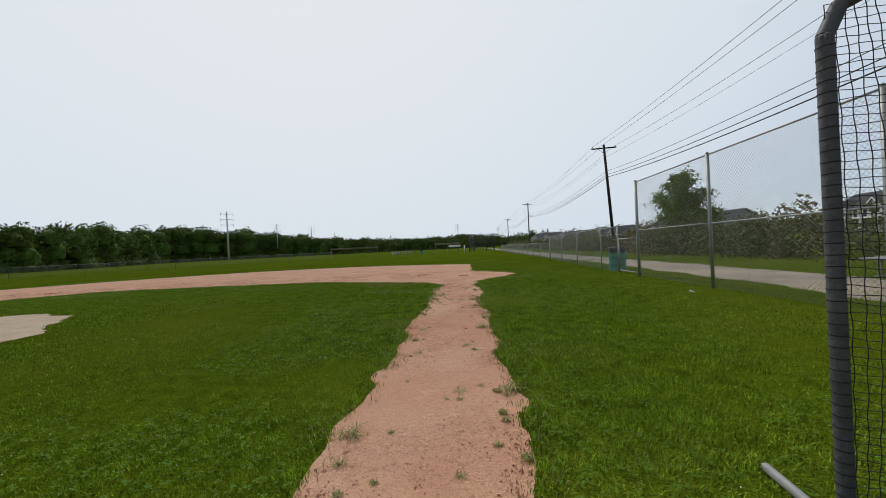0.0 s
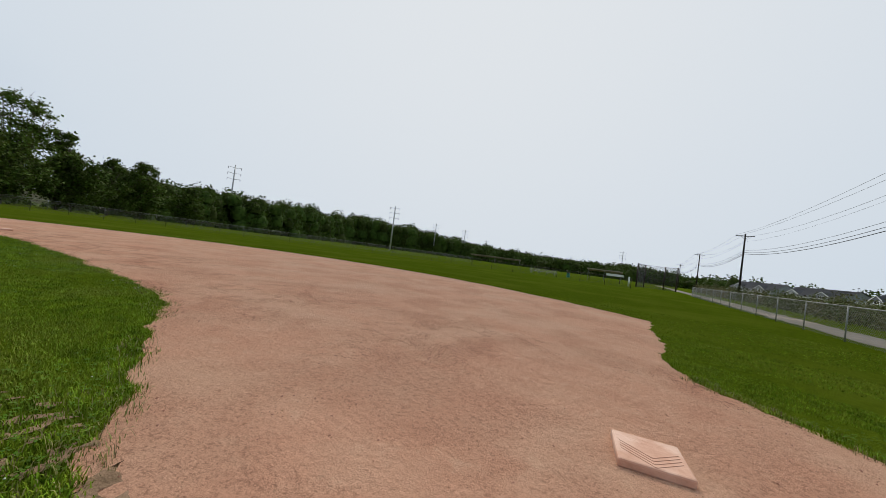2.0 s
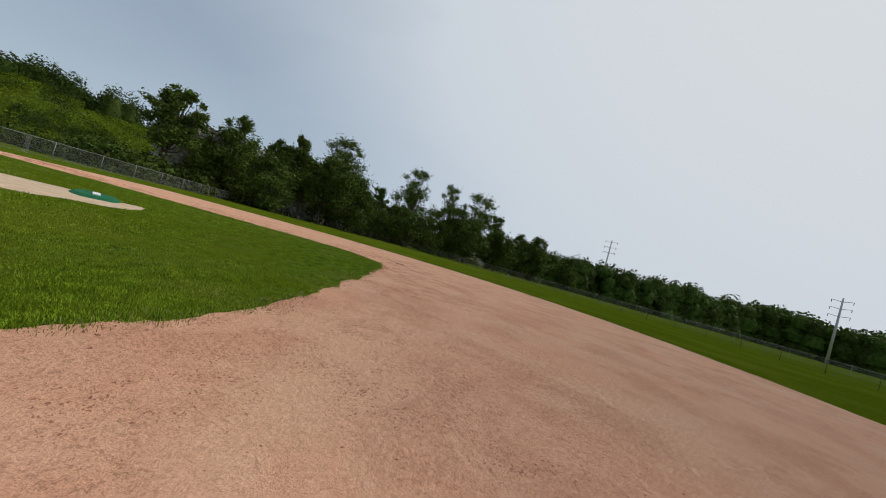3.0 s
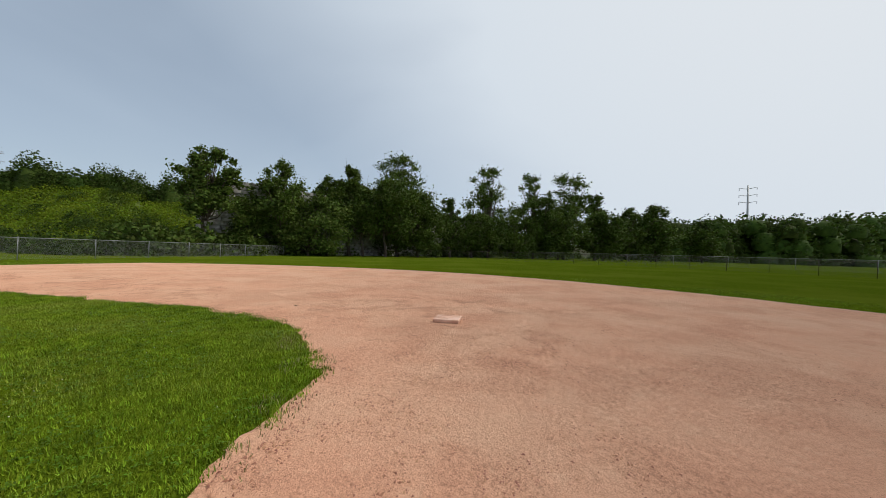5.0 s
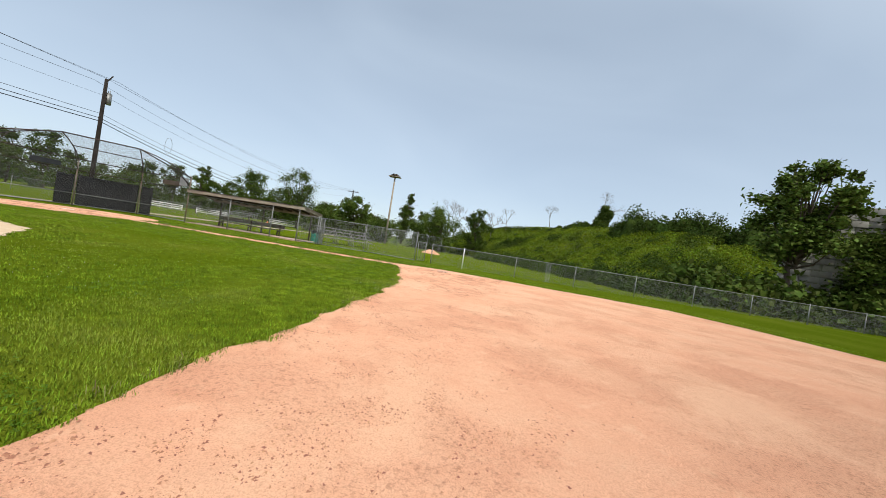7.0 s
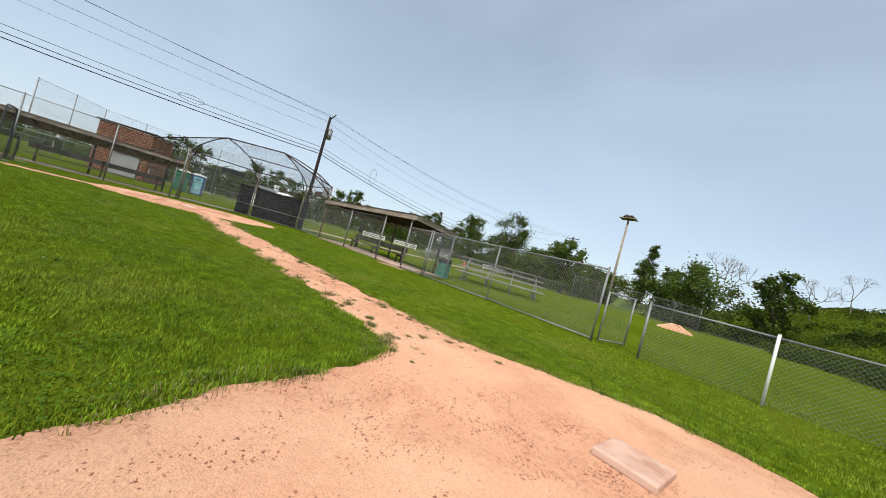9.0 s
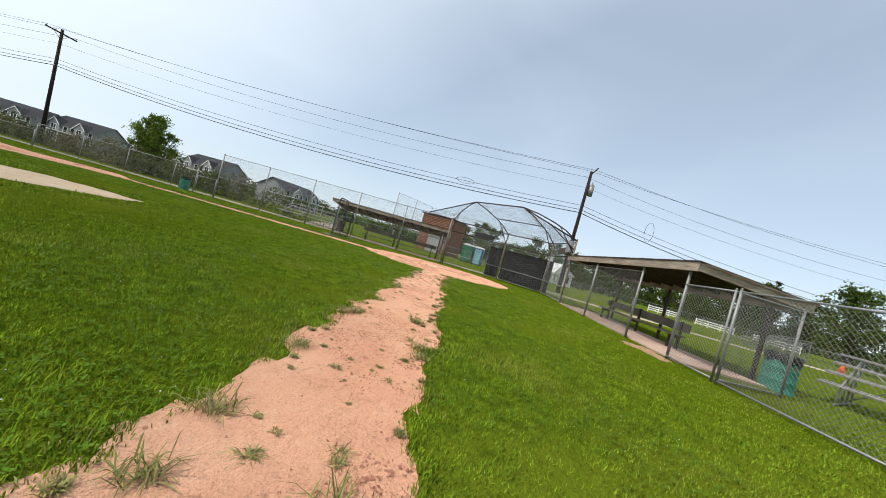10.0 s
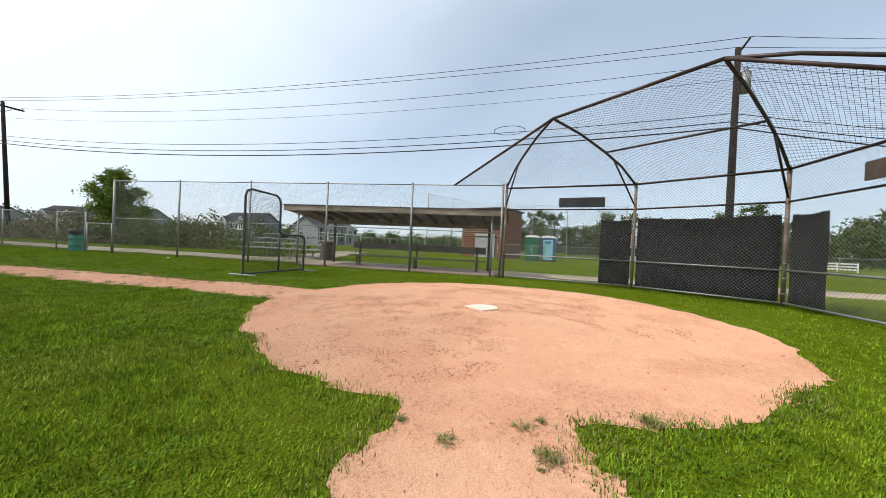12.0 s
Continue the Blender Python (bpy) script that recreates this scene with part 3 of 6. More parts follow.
def fence(pts, h, label, name="chain_link_fence", post_r=0.021, rail_r=0.017, mid=None, bottom=False, pitch=0.075, wire_r=0.0022,
          post_mat=None, wire_mat=None, skip=(), tall=None, top=True, group="", no_post=()):
    """A run of chain-link fence: posts, a top rail, fabric bay by bay. pts: post places; tall: end posts that stand higher."""
    post_mat, wire_mat = post_mat or M_GALV, wire_mat or M_WIRE
    t = thing(name, label, "fence", group, at=pose(pts[0][0], pts[0][1], 0))
    for i, p in enumerate(pts):
        if i in no_post:
            continue
        bm = bmesh.new()
        rr = post_r * (1.2 if i in (0, len(pts) - 1) else 1)
        hh = h + 0.03
        tube(bm, (p[0], p[1], 0), (p[0], p[1], hh), rr, 10)
        tube(bm, (p[0], p[1], hh), (p[0], p[1], hh + 0.035), rr * 1.15, 10, rr * 0.4)
        part("post", bm, post_mat, t)
    for i, (a, b) in enumerate(zip(pts, pts[1:])):
        if i in skip:
            continue
        if top:
            bm = bmesh.new()
            tube(bm, (a[0], a[1], h), (b[0], b[1], h), rail_r, 8)
            part("top_rail", bm, post_mat, t)
        for z in mid or ():
            bm = bmesh.new()
            tube(bm, (a[0], a[1], z), (b[0], b[1], z), rail_r * 0.9, 8)
            part("mid_rail", bm, post_mat, t)
        if bottom:
            bm = bmesh.new()
            tube(bm, (a[0], a[1], 0.06), (b[0], b[1], 0.06), rail_r, 8)
            part("bottom_rail", bm, post_mat, t)
        fabric("chain_link", [link_mesh(a, b, 0.03, h, pitch, wire_r)], wire_mat, t)
    return t


def line_pts(a, b, n):
    return [(a[0] + (b[0] - a[0]) * i / n, a[1] + (b[1] - a[1]) * i / n) for i in range(n + 1)]


# tall fence from the backstop past the first-base dugout
TALL = [(5.68 - 0.006 * y, y) for y in (-0.1, 2.85, 5.9, 8.95, 12.04, 15.14)]
fence(TALL, 2.9, "tall galvanised chain-link fence with a middle rail", mid=(1.42,), post_r=0.034)
# gate beside it
gate = thing("walk_gate", "small galvanised chain-link gate beside the tall fence", "gate", at=pose(5.6, 15.2, 0))
GA, GB = (5.6, 15.22), (5.59, 16.48)
bm = bmesh.new()
pipe(bm, [(*GA, 0.08), (*GA, 1.2)], 0.02)
part("gate_stile", bm, M_GALV, gate)
bm = bmesh.new()
pipe(bm, [(*GB, 0.08), (*GB, 1.2)], 0.02)
part("gate_stile", bm, M_GALV, gate)
for z in (0.1, 1.18):
    bm = bmesh.new()
    tube(bm, (*GA, z), (*GB, z), 0.018)
    part("gate_rail", bm, M_GALV, gate)
fabric("chain_link", [link_mesh(GA, GB, 0.1, 1.18)], M_WIRE, gate)
# low fence along the lane
fence([(5.6, 16.58), (5.6, 18.1), (5.75, 21.5), (5.92, 24.9), (6.1, 28.45)], 1.6, "waist-high galvanised chain-link fence along the lane")
fence(line_pts((6.1, 28.55), (6.5, 66.0), 12), 1.15, "low galvanised chain-link fence along the outfield", pitch=0.1)

# backstop
P1, P2, P3, P4 = (5.69, -0.21), (4.82, -3.64), (3.01, -5.9), (-0.53, -5.87)
APX1, APX2 = Vector((2.72, -1.19, 3.86)), Vector((0.6, -3.37, 3.89))
POST_H = 2.84
backstop = thing("backstop", "tall chain-link backstop with an overhanging hood and dark windscreens", "backstop", at=pose(4.5, -4.5, 0))
for p, hh in ((P1, 2.93), (P2, POST_H), (P3, POST_H), (P4, 2.92)):
    bm = bmesh.new()
    tube(bm, (*p, 0), (*p, hh), 0.038, 12)
    tube(bm, (*p, hh), (*p, hh + 0.05), 0.044, 12, 0.02)
    for k in range(9):
        tube(bm, (*p, 0.25 + k * 0.31), (*p, 0.285 + k * 0.31), 0.044, 12)
    part("post", bm, M_RUSTPIPE, backstop, "weathered rusty steel post")
for a, b in ((P1, P2), (P2, P3), (P3, P4)):
    for z, rr in ((2.82, 0.028), (2.15, 0.022), (0.75, 0.022), (0.08, 0.022)):
        bm = bmesh.new()
        tube(bm, (*a, z), (*b, z), rr, 8)
        part("rail", bm, M_DARKPIPE if z > 2 else M_GALV, backstop)
    fabric("chain_link", [link_mesh(a, b, 0.08, 2.82, 0.075, 0.003)], M_WIRE, backstop)
# hood: front bar, arms and braces
HL, HR = Vector((5.66, 1.45, 2.9)), Vector((-0.55, -5.82, 2.9))
arm_pairs = [(Vector((*P1, 2.9)), APX1), (Vector((*P2, POST_H)), APX1), (Vector((*P3, POST_H)), APX2), (Vector((*P4, 2.9)), APX2)]
mids = []
for a, b in arm_pairs:
    mid_p = a.lerp(b, 0.42) + Vector((0, 0, 0.17))
    mids.append(mid_p)
    bm = bmesh.new()
    pipe(bm, [a + Vector((0, 0, -0.05)), a.lerp(mid_p, 0.5) + Vector((0, 0, 0.05)), mid_p, mid_p.lerp(b, 0.5) + Vector((0, 0, 0.05)), b], 0.03)
    part("arm", bm, M_DARKPIPE, backstop, "dark steel arm")
    bm = bmesh.new()
    tube(bm, (a.x, a.y, a.z - 0.62), a.lerp(mid_p, 0.72), 0.022)
    part("brace", bm, M_DARKPIPE, backstop)
for a, b in ((APX1, APX2), (mids[1], mids[2]), (APX1, HL), (APX2, HR), (APX2.lerp(HR, 0.55), Vector((*P4, 2.45)))):
    bm = bmesh.new()
    tube(bm, a, b, 0.032 if a is APX1 or a is APX2 else 0.025)
    part("hood_bar", bm, M_DARKPIPE, backstop)


def net_panel(a, b, c, pitch, r):
    """Two sets of slanted wires at an even pitch, cut to the flat panel a-b-c."""
    a, b, c = Vector(a), Vector(b), Vector(c)
    u = (b - a).normalized()
    nrm = u.cross(c - a).normalized()
    v = nrm.cross(u)
    flat = [Vector(((p - a).dot(u), (p - a).dot(v))) for p in (a, b, c)]
    A, E = [], []
    for s in (1, -1):
        d, n = Vector((0.7071, 0.7071 * s)), Vector((-0.7071 * s, 0.7071))
        offs = [p.dot(n) for p in flat]
        k = min(offs) + pitch * 0.5
        while k < max(offs):
            cut = []
            for p, q in zip(flat, flat[1:] + flat[:1]):
                fp, fq = p.dot(n) - k, q.dot(n) - k
                if fp * fq < 0:
                    cut.append(p.lerp(q, fp / (fp - fq)))
            if len(cut) == 2:
                for dst, p in ((A, cut[0]), (E, cut[1])):
                    dst.append(tuple(a + u * p.x + v * p.y + nrm * 0.002 * s))
            k += pitch
    return wires(np.array(A), np.array(E), r)


hood = []
tops = [Vector((*P1, 2.9)), Vector((*P2, 2.83)), Vector((*P3, 2.83)), Vector((*P4, 2.9))]
for tri in ((tops[0], tops[1], APX1), (tops[1], tops[2], APX1), (tops[2], APX2, APX1), (tops[2], tops[3], APX2), (HL, tops[0], APX1), (tops[3], HR, APX2)):
    hood.append(net_panel(*tri, 0.058, 0.0026))
fabric("hood_link", hood, M_DARKWIRE, backstop)


# dark windscreens laced on the backstop
def windscreen(a, b, h):
    bm = bmesh.new()
    d = Vector((b[0] - a[0], b[1] - a[1], 0))
    nrm = Vector((-d.y, d.x, 0)).normalized() * 0.04
    nx, nz = 24, 8
    grid = [[bm.verts.new((a[0] + d.x * i / nx + nrm.x * (1 + 0.18 * math.sin(i * 0.9 + k)), a[1] + d.y * i / nx + nrm.y * (1 + 0.18 * math.sin(i * 0.9 + k)),
                           0.1 + (h - 0.1) * k / nz - (0.035 * math.sin(math.pi * i / nx) ** 2 + 0.02 * (i % 4 == 2)) * (k == nz))) for k in range(nz + 1)] for i in range(nx + 1)]
    for i in range(nx):
        for k in range(nz):
            f = bm.faces.new((grid[i][k], grid[i + 1][k], grid[i + 1][k + 1], grid[i][k + 1]))
            f.smooth = True
    bmesh.ops.solidify(bm, geom=bm.faces[:], thickness=0.008)
    return part("windscreen", bm, M_SCREEN, backstop, "sagging black mesh windscreen")


windscreen((5.03, -2.85), (4.84, -3.58), 1.88)
windscreen((4.78, -3.7), (3.06, -5.84), 1.9)
windscreen((2.94, -5.9), (2.1, -5.89), 1.89)
# sign board and box on the hood's side
for c, s, rz, nm, lb in (((0.66, -5.8, 2.4), (1.42, 0.04, 0.3), 0, "sign_board", "plain brown sign board"), ((5.13, -2.33, 2.35), (1.22, 0.04, 0.28), 75.8, "sign_board", "dark grey sign board"), ((-0.2, -5.74, 2.58), (0.5, 0.16, 0.52), 0, "control_box", "grey metal control box")):
    bm = bmesh.new()
    box(bm, c, s, rz=rz, bevel=0.01)
    part(nm, bm, M_SIGN if "dark grey" in lb else (M_DARKWOOD if nm == "sign_board" else M_GREYBOX), backstop, lb)


# ---- L-shaped practice screen ----
LA, LB = Vector((1.7, 5.67, 0)), Vector((3.75, 5.47, 0))
lscreen = thing("practice_screen", "L-shaped padded pitching screen with black netting on the grass", "practice screen", at=pose(2.4, 5.65, 0))
u = (LB - LA).normalized()
Lw = (LB - LA).length
cut, LH, LM = 1.1, 2.05, 1.02
up = Vector((0, 0, 1))
outline = [LA + up * 0.02, LA + up * (LH - 0.16), LA + u * 0.05 + up * (LH - 0.05), LA + u * 0.16 + up * LH,
           LA + u * (cut - 0.14) + up * (LH - 0.03), LA + u * (cut - 0.03) + up * (LH - 0.12), LA + u * cut + up * (LH - 0.25),
           LA + u * cut + up * (LM + 0.08), LA + u * (cut + 0.08) + up * LM, LA + u * (Lw - 0.12) + up * LM, LA + u * (Lw - 0.02) + up * (LM - 0.06), LB + up * (LM - 0.16), LB + up * 0.02]
bm = bmesh.new()
pipe(bm, outline, 0.026, 10)
for a_, b_ in zip(outline, outline[1:]):
    tube(bm, a_, b_, 0.0263, 12, caps=False)
part("padded_frame", bm, M_PAD, lscreen, "bent tube frame in dark grey padding")
bm = bmesh.new()
tube(bm, LA + up * 0.06, LB + up * 0.06, 0.024)
part("bottom_bar", bm, M_PAD, lscreen)
bm = bmesh.new()
tube(bm, LA + u * cut + up * 0.06, LA + u * cut + up * LM, 0.022)
part("inner_post", bm, M_PAD, lscreen)
across = Vector((-u.y, u.x, 0))
for p in (LA, LB):
    bm = bmesh.new()
    pipe(bm, [p + across * 0.4 + up * 0.03, p + up * 0.03, p - across * 0.4 + up * 0.03], 0.022)
    part("foot", bm, M_GALV, lscreen, "grey steel foot tube")
# lashing rings round the tube
for p0, p1, nn in ((LA + up * 0.1, LA + up * (LH - 0.2), 42), (LA + u * cut + up * (LM + 0.1), LA + u * cut + up * (LH - 0.25), 18)):
    bm = bmesh.new()
    for k in range(nn):
        c = p0.lerp(p1, k / (nn - 1))
        tube(bm, c - up * 0.0025, c + up * 0.0025, 0.0276, 10)
    part("lashing", bm, M_NET, lscreen)["kind"] = "stuff"
sag = []
for (w0, w1, z0, z1) in ((0.0, cut, 0.06, LH - 0.04), (cut, Lw, 0.06, LM)):
    pitch = 0.032
    A, E = [], []
    nx, nz = int((w1 - w0) / pitch), int((z1 - z0) / pitch)

    def net_pt(i, k):
        w, z = w0 + (w1 - w0) * i / nx, z0 + (z1 - z0) * k / nz
        s = math.sin(math.pi * i / nx) * math.sin(math.pi * k / nz)
        j = 0.003 * math.sin(i * 3.1 + k * 1.3)
        return LA + u * (w + j) + up * (z - 0.03 * s + 0.003 * math.sin(i * 1.7 + k * 2.9)) - across * (0.16 * s)
    for i in range(nx + 1):
        for k in range(nz + 1):
            if i < nx:
                A.append(net_pt(i, k)); E.append(net_pt(i + 1, k))
            if k < nz:
                A.append(net_pt(i, k)); E.append(net_pt(i, k + 1))
    sag.append(wires(np.array([list(v) for v in A]), np.array([list(v) for v in E]), 0.0018))
fabric("netting", sag, M_NET, lscreen)


# ---- dugouts ----
def corrugated(bm, o, ux, uy, L, W, z_drop, amp=0.016, wave=0.075):
    """A corrugated sheet from o along ux (L) and uy (W), falling by z_drop; ridges run along uy."""
    n = int(L / wave * 4)
    rows = []
    for j in range(2):
        rows.append([bm.verts.new(o + ux * (L * i / n) + uy * (W * j) + Vector((0, 0, amp * math.sin(i * math.pi / 2 + 0.4) - z_drop * j))) for i in range(n + 1)])
    for i in range(n):
        f = bm.faces.new((rows[0][i], rows[0][i + 1], rows[1][i + 1], rows[1][i]))
        f.smooth = True
    bmesh.ops.solidify(bm, geom=bm.faces[:], thickness=0.004)


def dugout(origin, ux, uy, L, W, zf, zb, post_at, back_at, label):
    """Open shelter: posts, beams, joists, corrugated roof. ux along the front, uy to the back."""
    o, ux, uy = Vector((*origin, 0)), Vector((*ux, 0)), Vector((*uy, 0))
    t = thing("dugout", label, "dugout", "team dugouts", at=pose(*origin, 0))
    up = Vector((0, 0, 1))
    for s in post_at:
        bm = bmesh.new()
        tube(bm, o + ux * s + uy * 0.02, o + ux * s + uy * 0.02 + up * (zf - 0.02), 0.031, 12)
        part("front_post", bm, M_GALV, t)
    for s in back_at:
        bm = bmesh.new()
        c = o + ux * s + uy * (W - 0.25)
        tube(bm, c, c + up * (zb - 0.05), 0.05, 10)
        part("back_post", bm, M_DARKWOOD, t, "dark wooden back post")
    bm = bmesh.new()
    board(bm, o + ux * -0.15 - uy * 0.06 + up * (zf + 0.02), o + ux * (L + 0.15) - uy * 0.06 + up * (zf + 0.02), 0.045, 0.19, 0.006)
    part("front_fascia", bm, M_WOOD, t, "weathered pale wooden fascia board")
    bm = bmesh.new()
    board(bm, o + uy * (W - 0.25) + up * (zb + 0.05), o + ux * L + uy * (W - 0.25) + up * (zb + 0.05), 0.045, 0.27, 0.006)
    part("back_beam", bm, M_WOOD, t)
    n = int(L / 0.6)
    for i in range(n + 1):
        s = L * i / n
        bm = bmesh.new()
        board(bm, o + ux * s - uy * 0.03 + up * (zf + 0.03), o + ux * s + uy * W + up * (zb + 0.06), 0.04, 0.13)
        # inner joists get a darker brown than the two end ones
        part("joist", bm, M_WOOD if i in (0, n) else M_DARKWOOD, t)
    for s in (-0.12, L + 0.12):
        bm = bmesh.new()
        board(bm, o + ux * s - uy * 0.05 + up * (zf + 0.03), o + ux * s + uy * (W + 0.05) + up * (zb + 0.07), 0.035, 0.16)
        part("end_fascia", bm, M_WOOD, t)
    bm = bmesh.new()
    corrugated(bm, o - ux * 0.2 - uy * 0.12 + up * (zf + 0.135), ux, uy, L + 0.4, W + 0.24, zf - zb - 0.04)
    part("roof_sheet", bm, M_ROOF, t, "rust-stained corrugated metal roof")
    return t


def bench(origin, ux, uy, L, back, label):
    """Long plank bench with a back: plank seat, plank backrest, wooden legs."""
    o, ux, uy = Vector((*origin, 0)), Vector((*ux, 0)), Vector((*uy, 0))
    up = Vector((0, 0, 1))
    t = thing("bench", label, "bench", "dugout benches", at=pose(*origin, 0))
    bm = bmesh.new()
    board(bm, o + up * 0.43, o + ux * L + up * 0.43, 0.28, 0.05, 0.006)
    part("seat", bm, M_PLANK, t)
    bm = bmesh.new()
    board(bm, o + uy * 0.2 + up * back, o + ux * L + uy * 0.2 + up * back, 0.05, 0.24, 0.006)
    part("backrest", bm, M_PLANK, t)
    for f in (0.06, 0.5, 0.94):
        c = o + ux * (L * f)
        bm = bmesh.new()
        board(bm, c + uy * 0.16, c + uy * 0.16 + up * (back + 0.15), 0.06, 0.06)
        bmesh.ops.recalc_face_normals(bm, faces=bm.faces)
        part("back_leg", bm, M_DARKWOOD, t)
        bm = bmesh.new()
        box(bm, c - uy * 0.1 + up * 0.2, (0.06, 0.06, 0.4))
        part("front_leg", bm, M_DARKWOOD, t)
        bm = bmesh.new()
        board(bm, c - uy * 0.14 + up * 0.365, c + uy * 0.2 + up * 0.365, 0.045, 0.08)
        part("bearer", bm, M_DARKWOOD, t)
    return t


dugout((-0.7, -5.75), (-1, 0), (0, -1), 7.75, 2.35, 2.03, 1.76, (2.9, 5.8, 7.57), (0.6, 3.8, 7.3), "open wooden dugout with a corrugated roof by third base")
dugout((5.8, -0.1), (0, 1), (1, 0), 7.6, 2.35, 2.02, 1.72, (0.3, 7.2), (0.5, 3.6, 6.9), "open wooden dugout with a corrugated roof by first base")
bench((-1.7, -7.2), (-1, 0), (0, -1), 4.75, 0.67, "long weathered plank bench under the third-base roof")
bench((7.0, 0.45), (0, 1), (1, 0), 5.15, 0.8, "long weathered plank bench under the first-base roof")
slab = bmesh.new()
box(slab, (-4.5, -6.8, 0.02), (8.0, 1.9, 0.05), bevel=0.015)
tagged(part("dugout_floor", slab, M_CONC), "pinkish dusty concrete dugout floor", "floor", kind="structure")
slab = bmesh.new()
box(slab, (6.9, 3.7, 0.02), (1.9, 7.2, 0.05), bevel=0.015)
tagged(part("dugout_floor", slab, M_CONC), "pinkish dusty concrete dugout floor", "floor", kind="structure")
# fence bays in front of the third-base dugout
fence([(-0.53, -5.87), (-3.6, -5.79), (-6.5, -5.8)], 1.84, "chain-link screen in front of the dugout", wire_r=0.0026, no_post=(0, 1, 2))
fence([(-8.27, -5.75), (-9.6, -5.72), (-9.25, -7.3)], 1.66, "chain-link return beside the dugout", bottom=True, wire_r=0.0026, no_post=(0,))
fence([(-9.76, -5.68), (-12.68, -5.71), (-15.9, -5.46)], 1.66, "chest-high chain-link fence with a ground rail", bottom=True, wire_r=0.003)
gate2 = thing("swung_gate", "narrow chain-link gate standing open by the fence end", "gate", at=pose(-16.0, -5.5, 0))
GA, GB = (-16.02, -5.52), (-16.35, -6.3)
for p in (GA, GB):
    bm = bmesh.new()
    tube(bm, (*p, 0.06), (*p, 1.18), 0.022)
    part("gate_stile", bm, M_GALV, gate2)
for z in (0.08, 1.16):
    bm = bmesh.new()
    tube(bm, (*GA, z), (*GB, z), 0.018)
    part("gate_rail", bm, M_GALV, gate2)
fabric("chain_link", [link_mesh(GA, GB, 0.08, 1.16)], M_WIRE, gate2)
LFX = [-16.9, -18.75] + [-21.75 - 3.3 * i for i in range(12)]
fence([(x, -5.3 - 0.012 * (-16.9 - x) - 0.12 * max(0.0, -27.5 - x)) for x in LFX], 1.13, "waist-high chain-link fence along the foot of the bank")
bm = bmesh.new()
tube(bm, (-18.75, -5.27, 0), (-18.75, -5.27, 1.19), 0.024, 12)
tagged(part("foul_post", bm, M_WHITEPAINT), "short white painted fence post", "post")
bm = bmesh.new()
fabric_ob = thing("mesh_strip", "narrow loose strip of chain-link on the fence", "fence strip", at=pose(-23.55, -5.3, 0))
fabric("chain_link", [link_mesh((-23.4, -5.33), (-23.7, -5.34), 0.05, 1.15, 0.065, 0.004)], M_GALV, fabric_ob)
bm.free()
# outfield fence on a wide arc
ARC = [(63 * math.cos(a), 63 * math.sin(a)) for a in [radians(185 - 95 * i / 36) for i in range(37)]]
fence(ARC, 1.2, "long outfield chain-link fence with thin dark posts", pitch=0.16, wire_r=0.003, post_mat=M_DARKPIPE, wire_mat=M_DARKWIRE, rail_r=0.018)
fence(line_pts((-86, 20), (-38, 98), 14), 1.5, "grey chain-link fence of the neighbouring field", pitch=0.2, wire_r=0.004)


# ---- bins ----
def drum(x, y, h, m, label):
    t = thing("rubbish_bin", label, "bin", "rubbish bins", at=pose(x, y, 0))
    bm = bmesh.new()
    R = 0.29
    prof = [(R, 0.0), (R, 0.02), (R * 0.985, 0.03)]
    for zc in (0.30 * h, 0.62 * h):
        prof += [(R * 0.985, zc - 0.02), (R * 1.02, zc), (R * 0.985, zc + 0.02)]
    prof += [(R * 0.985, h - 0.03), (R * 1.02, h - 0.015), (R * 1.02, h), (R * 0.95, h), (R * 0.94, h * 0.4)]
    seg = 24
    rings = [[bm.verts.new((x + r * math.cos(2 * math.pi * k / seg), y + r * math.sin(2 * math.pi * k / seg), z)) for k in range(seg)] for r, z in prof]
    for r0, r1 in zip(rings, rings[1:]):
        for k in range(seg):
            f = bm.faces.new((r0[k], r0[(k + 1) % seg], r1[(k + 1) % seg], r1[k]))
            f.smooth = True
    bm.faces.new(rings[-1])
    part("drum", bm, m, t)
    if m is M_BIN:
        bm = bmesh.new()
        ring = []
        for j, (rr, zz) in enumerate(((1.03, h - 0.17), (1.06, h - 0.08), (1.05, h + 0.015), (0.98, h + 0.03), (0.9, h - 0.05))):
            ring.append([bm.verts.new((x + R * rr * (1 + 0.02 * math.sin(k * 2.3 + j)) * math.cos(2 * math.pi * k / seg), y + R * rr * (1 + 0.02 * math.cos(k * 1.9)) * math.sin(2 * math.pi * k / seg),
                                       zz - (0.04 * math.sin(k * 1.4) if j == 0 else 0))) for k in range(seg)])
        for r0, r1 in zip(ring, ring[1:]):
            for k in range(seg):
                f = bm.faces.new((r0[k], r0[(k + 1) % seg], r1[(k + 1) % seg], r1[k]))
                f.smooth = True
        part("bin_bag", bm, M_BAG, t, "black bag folded over the rim")
    return t


drum(5.95, 17.5, 0.85, M_BIN, "green steel drum bin with a black bag")
drum(-8.35, -8.05, 0.78, M_BIN, "green steel drum bin with a black bag")
drum(9.3, 7.9, 0.85, M_RUSTBIN, "rusty brown steel drum")


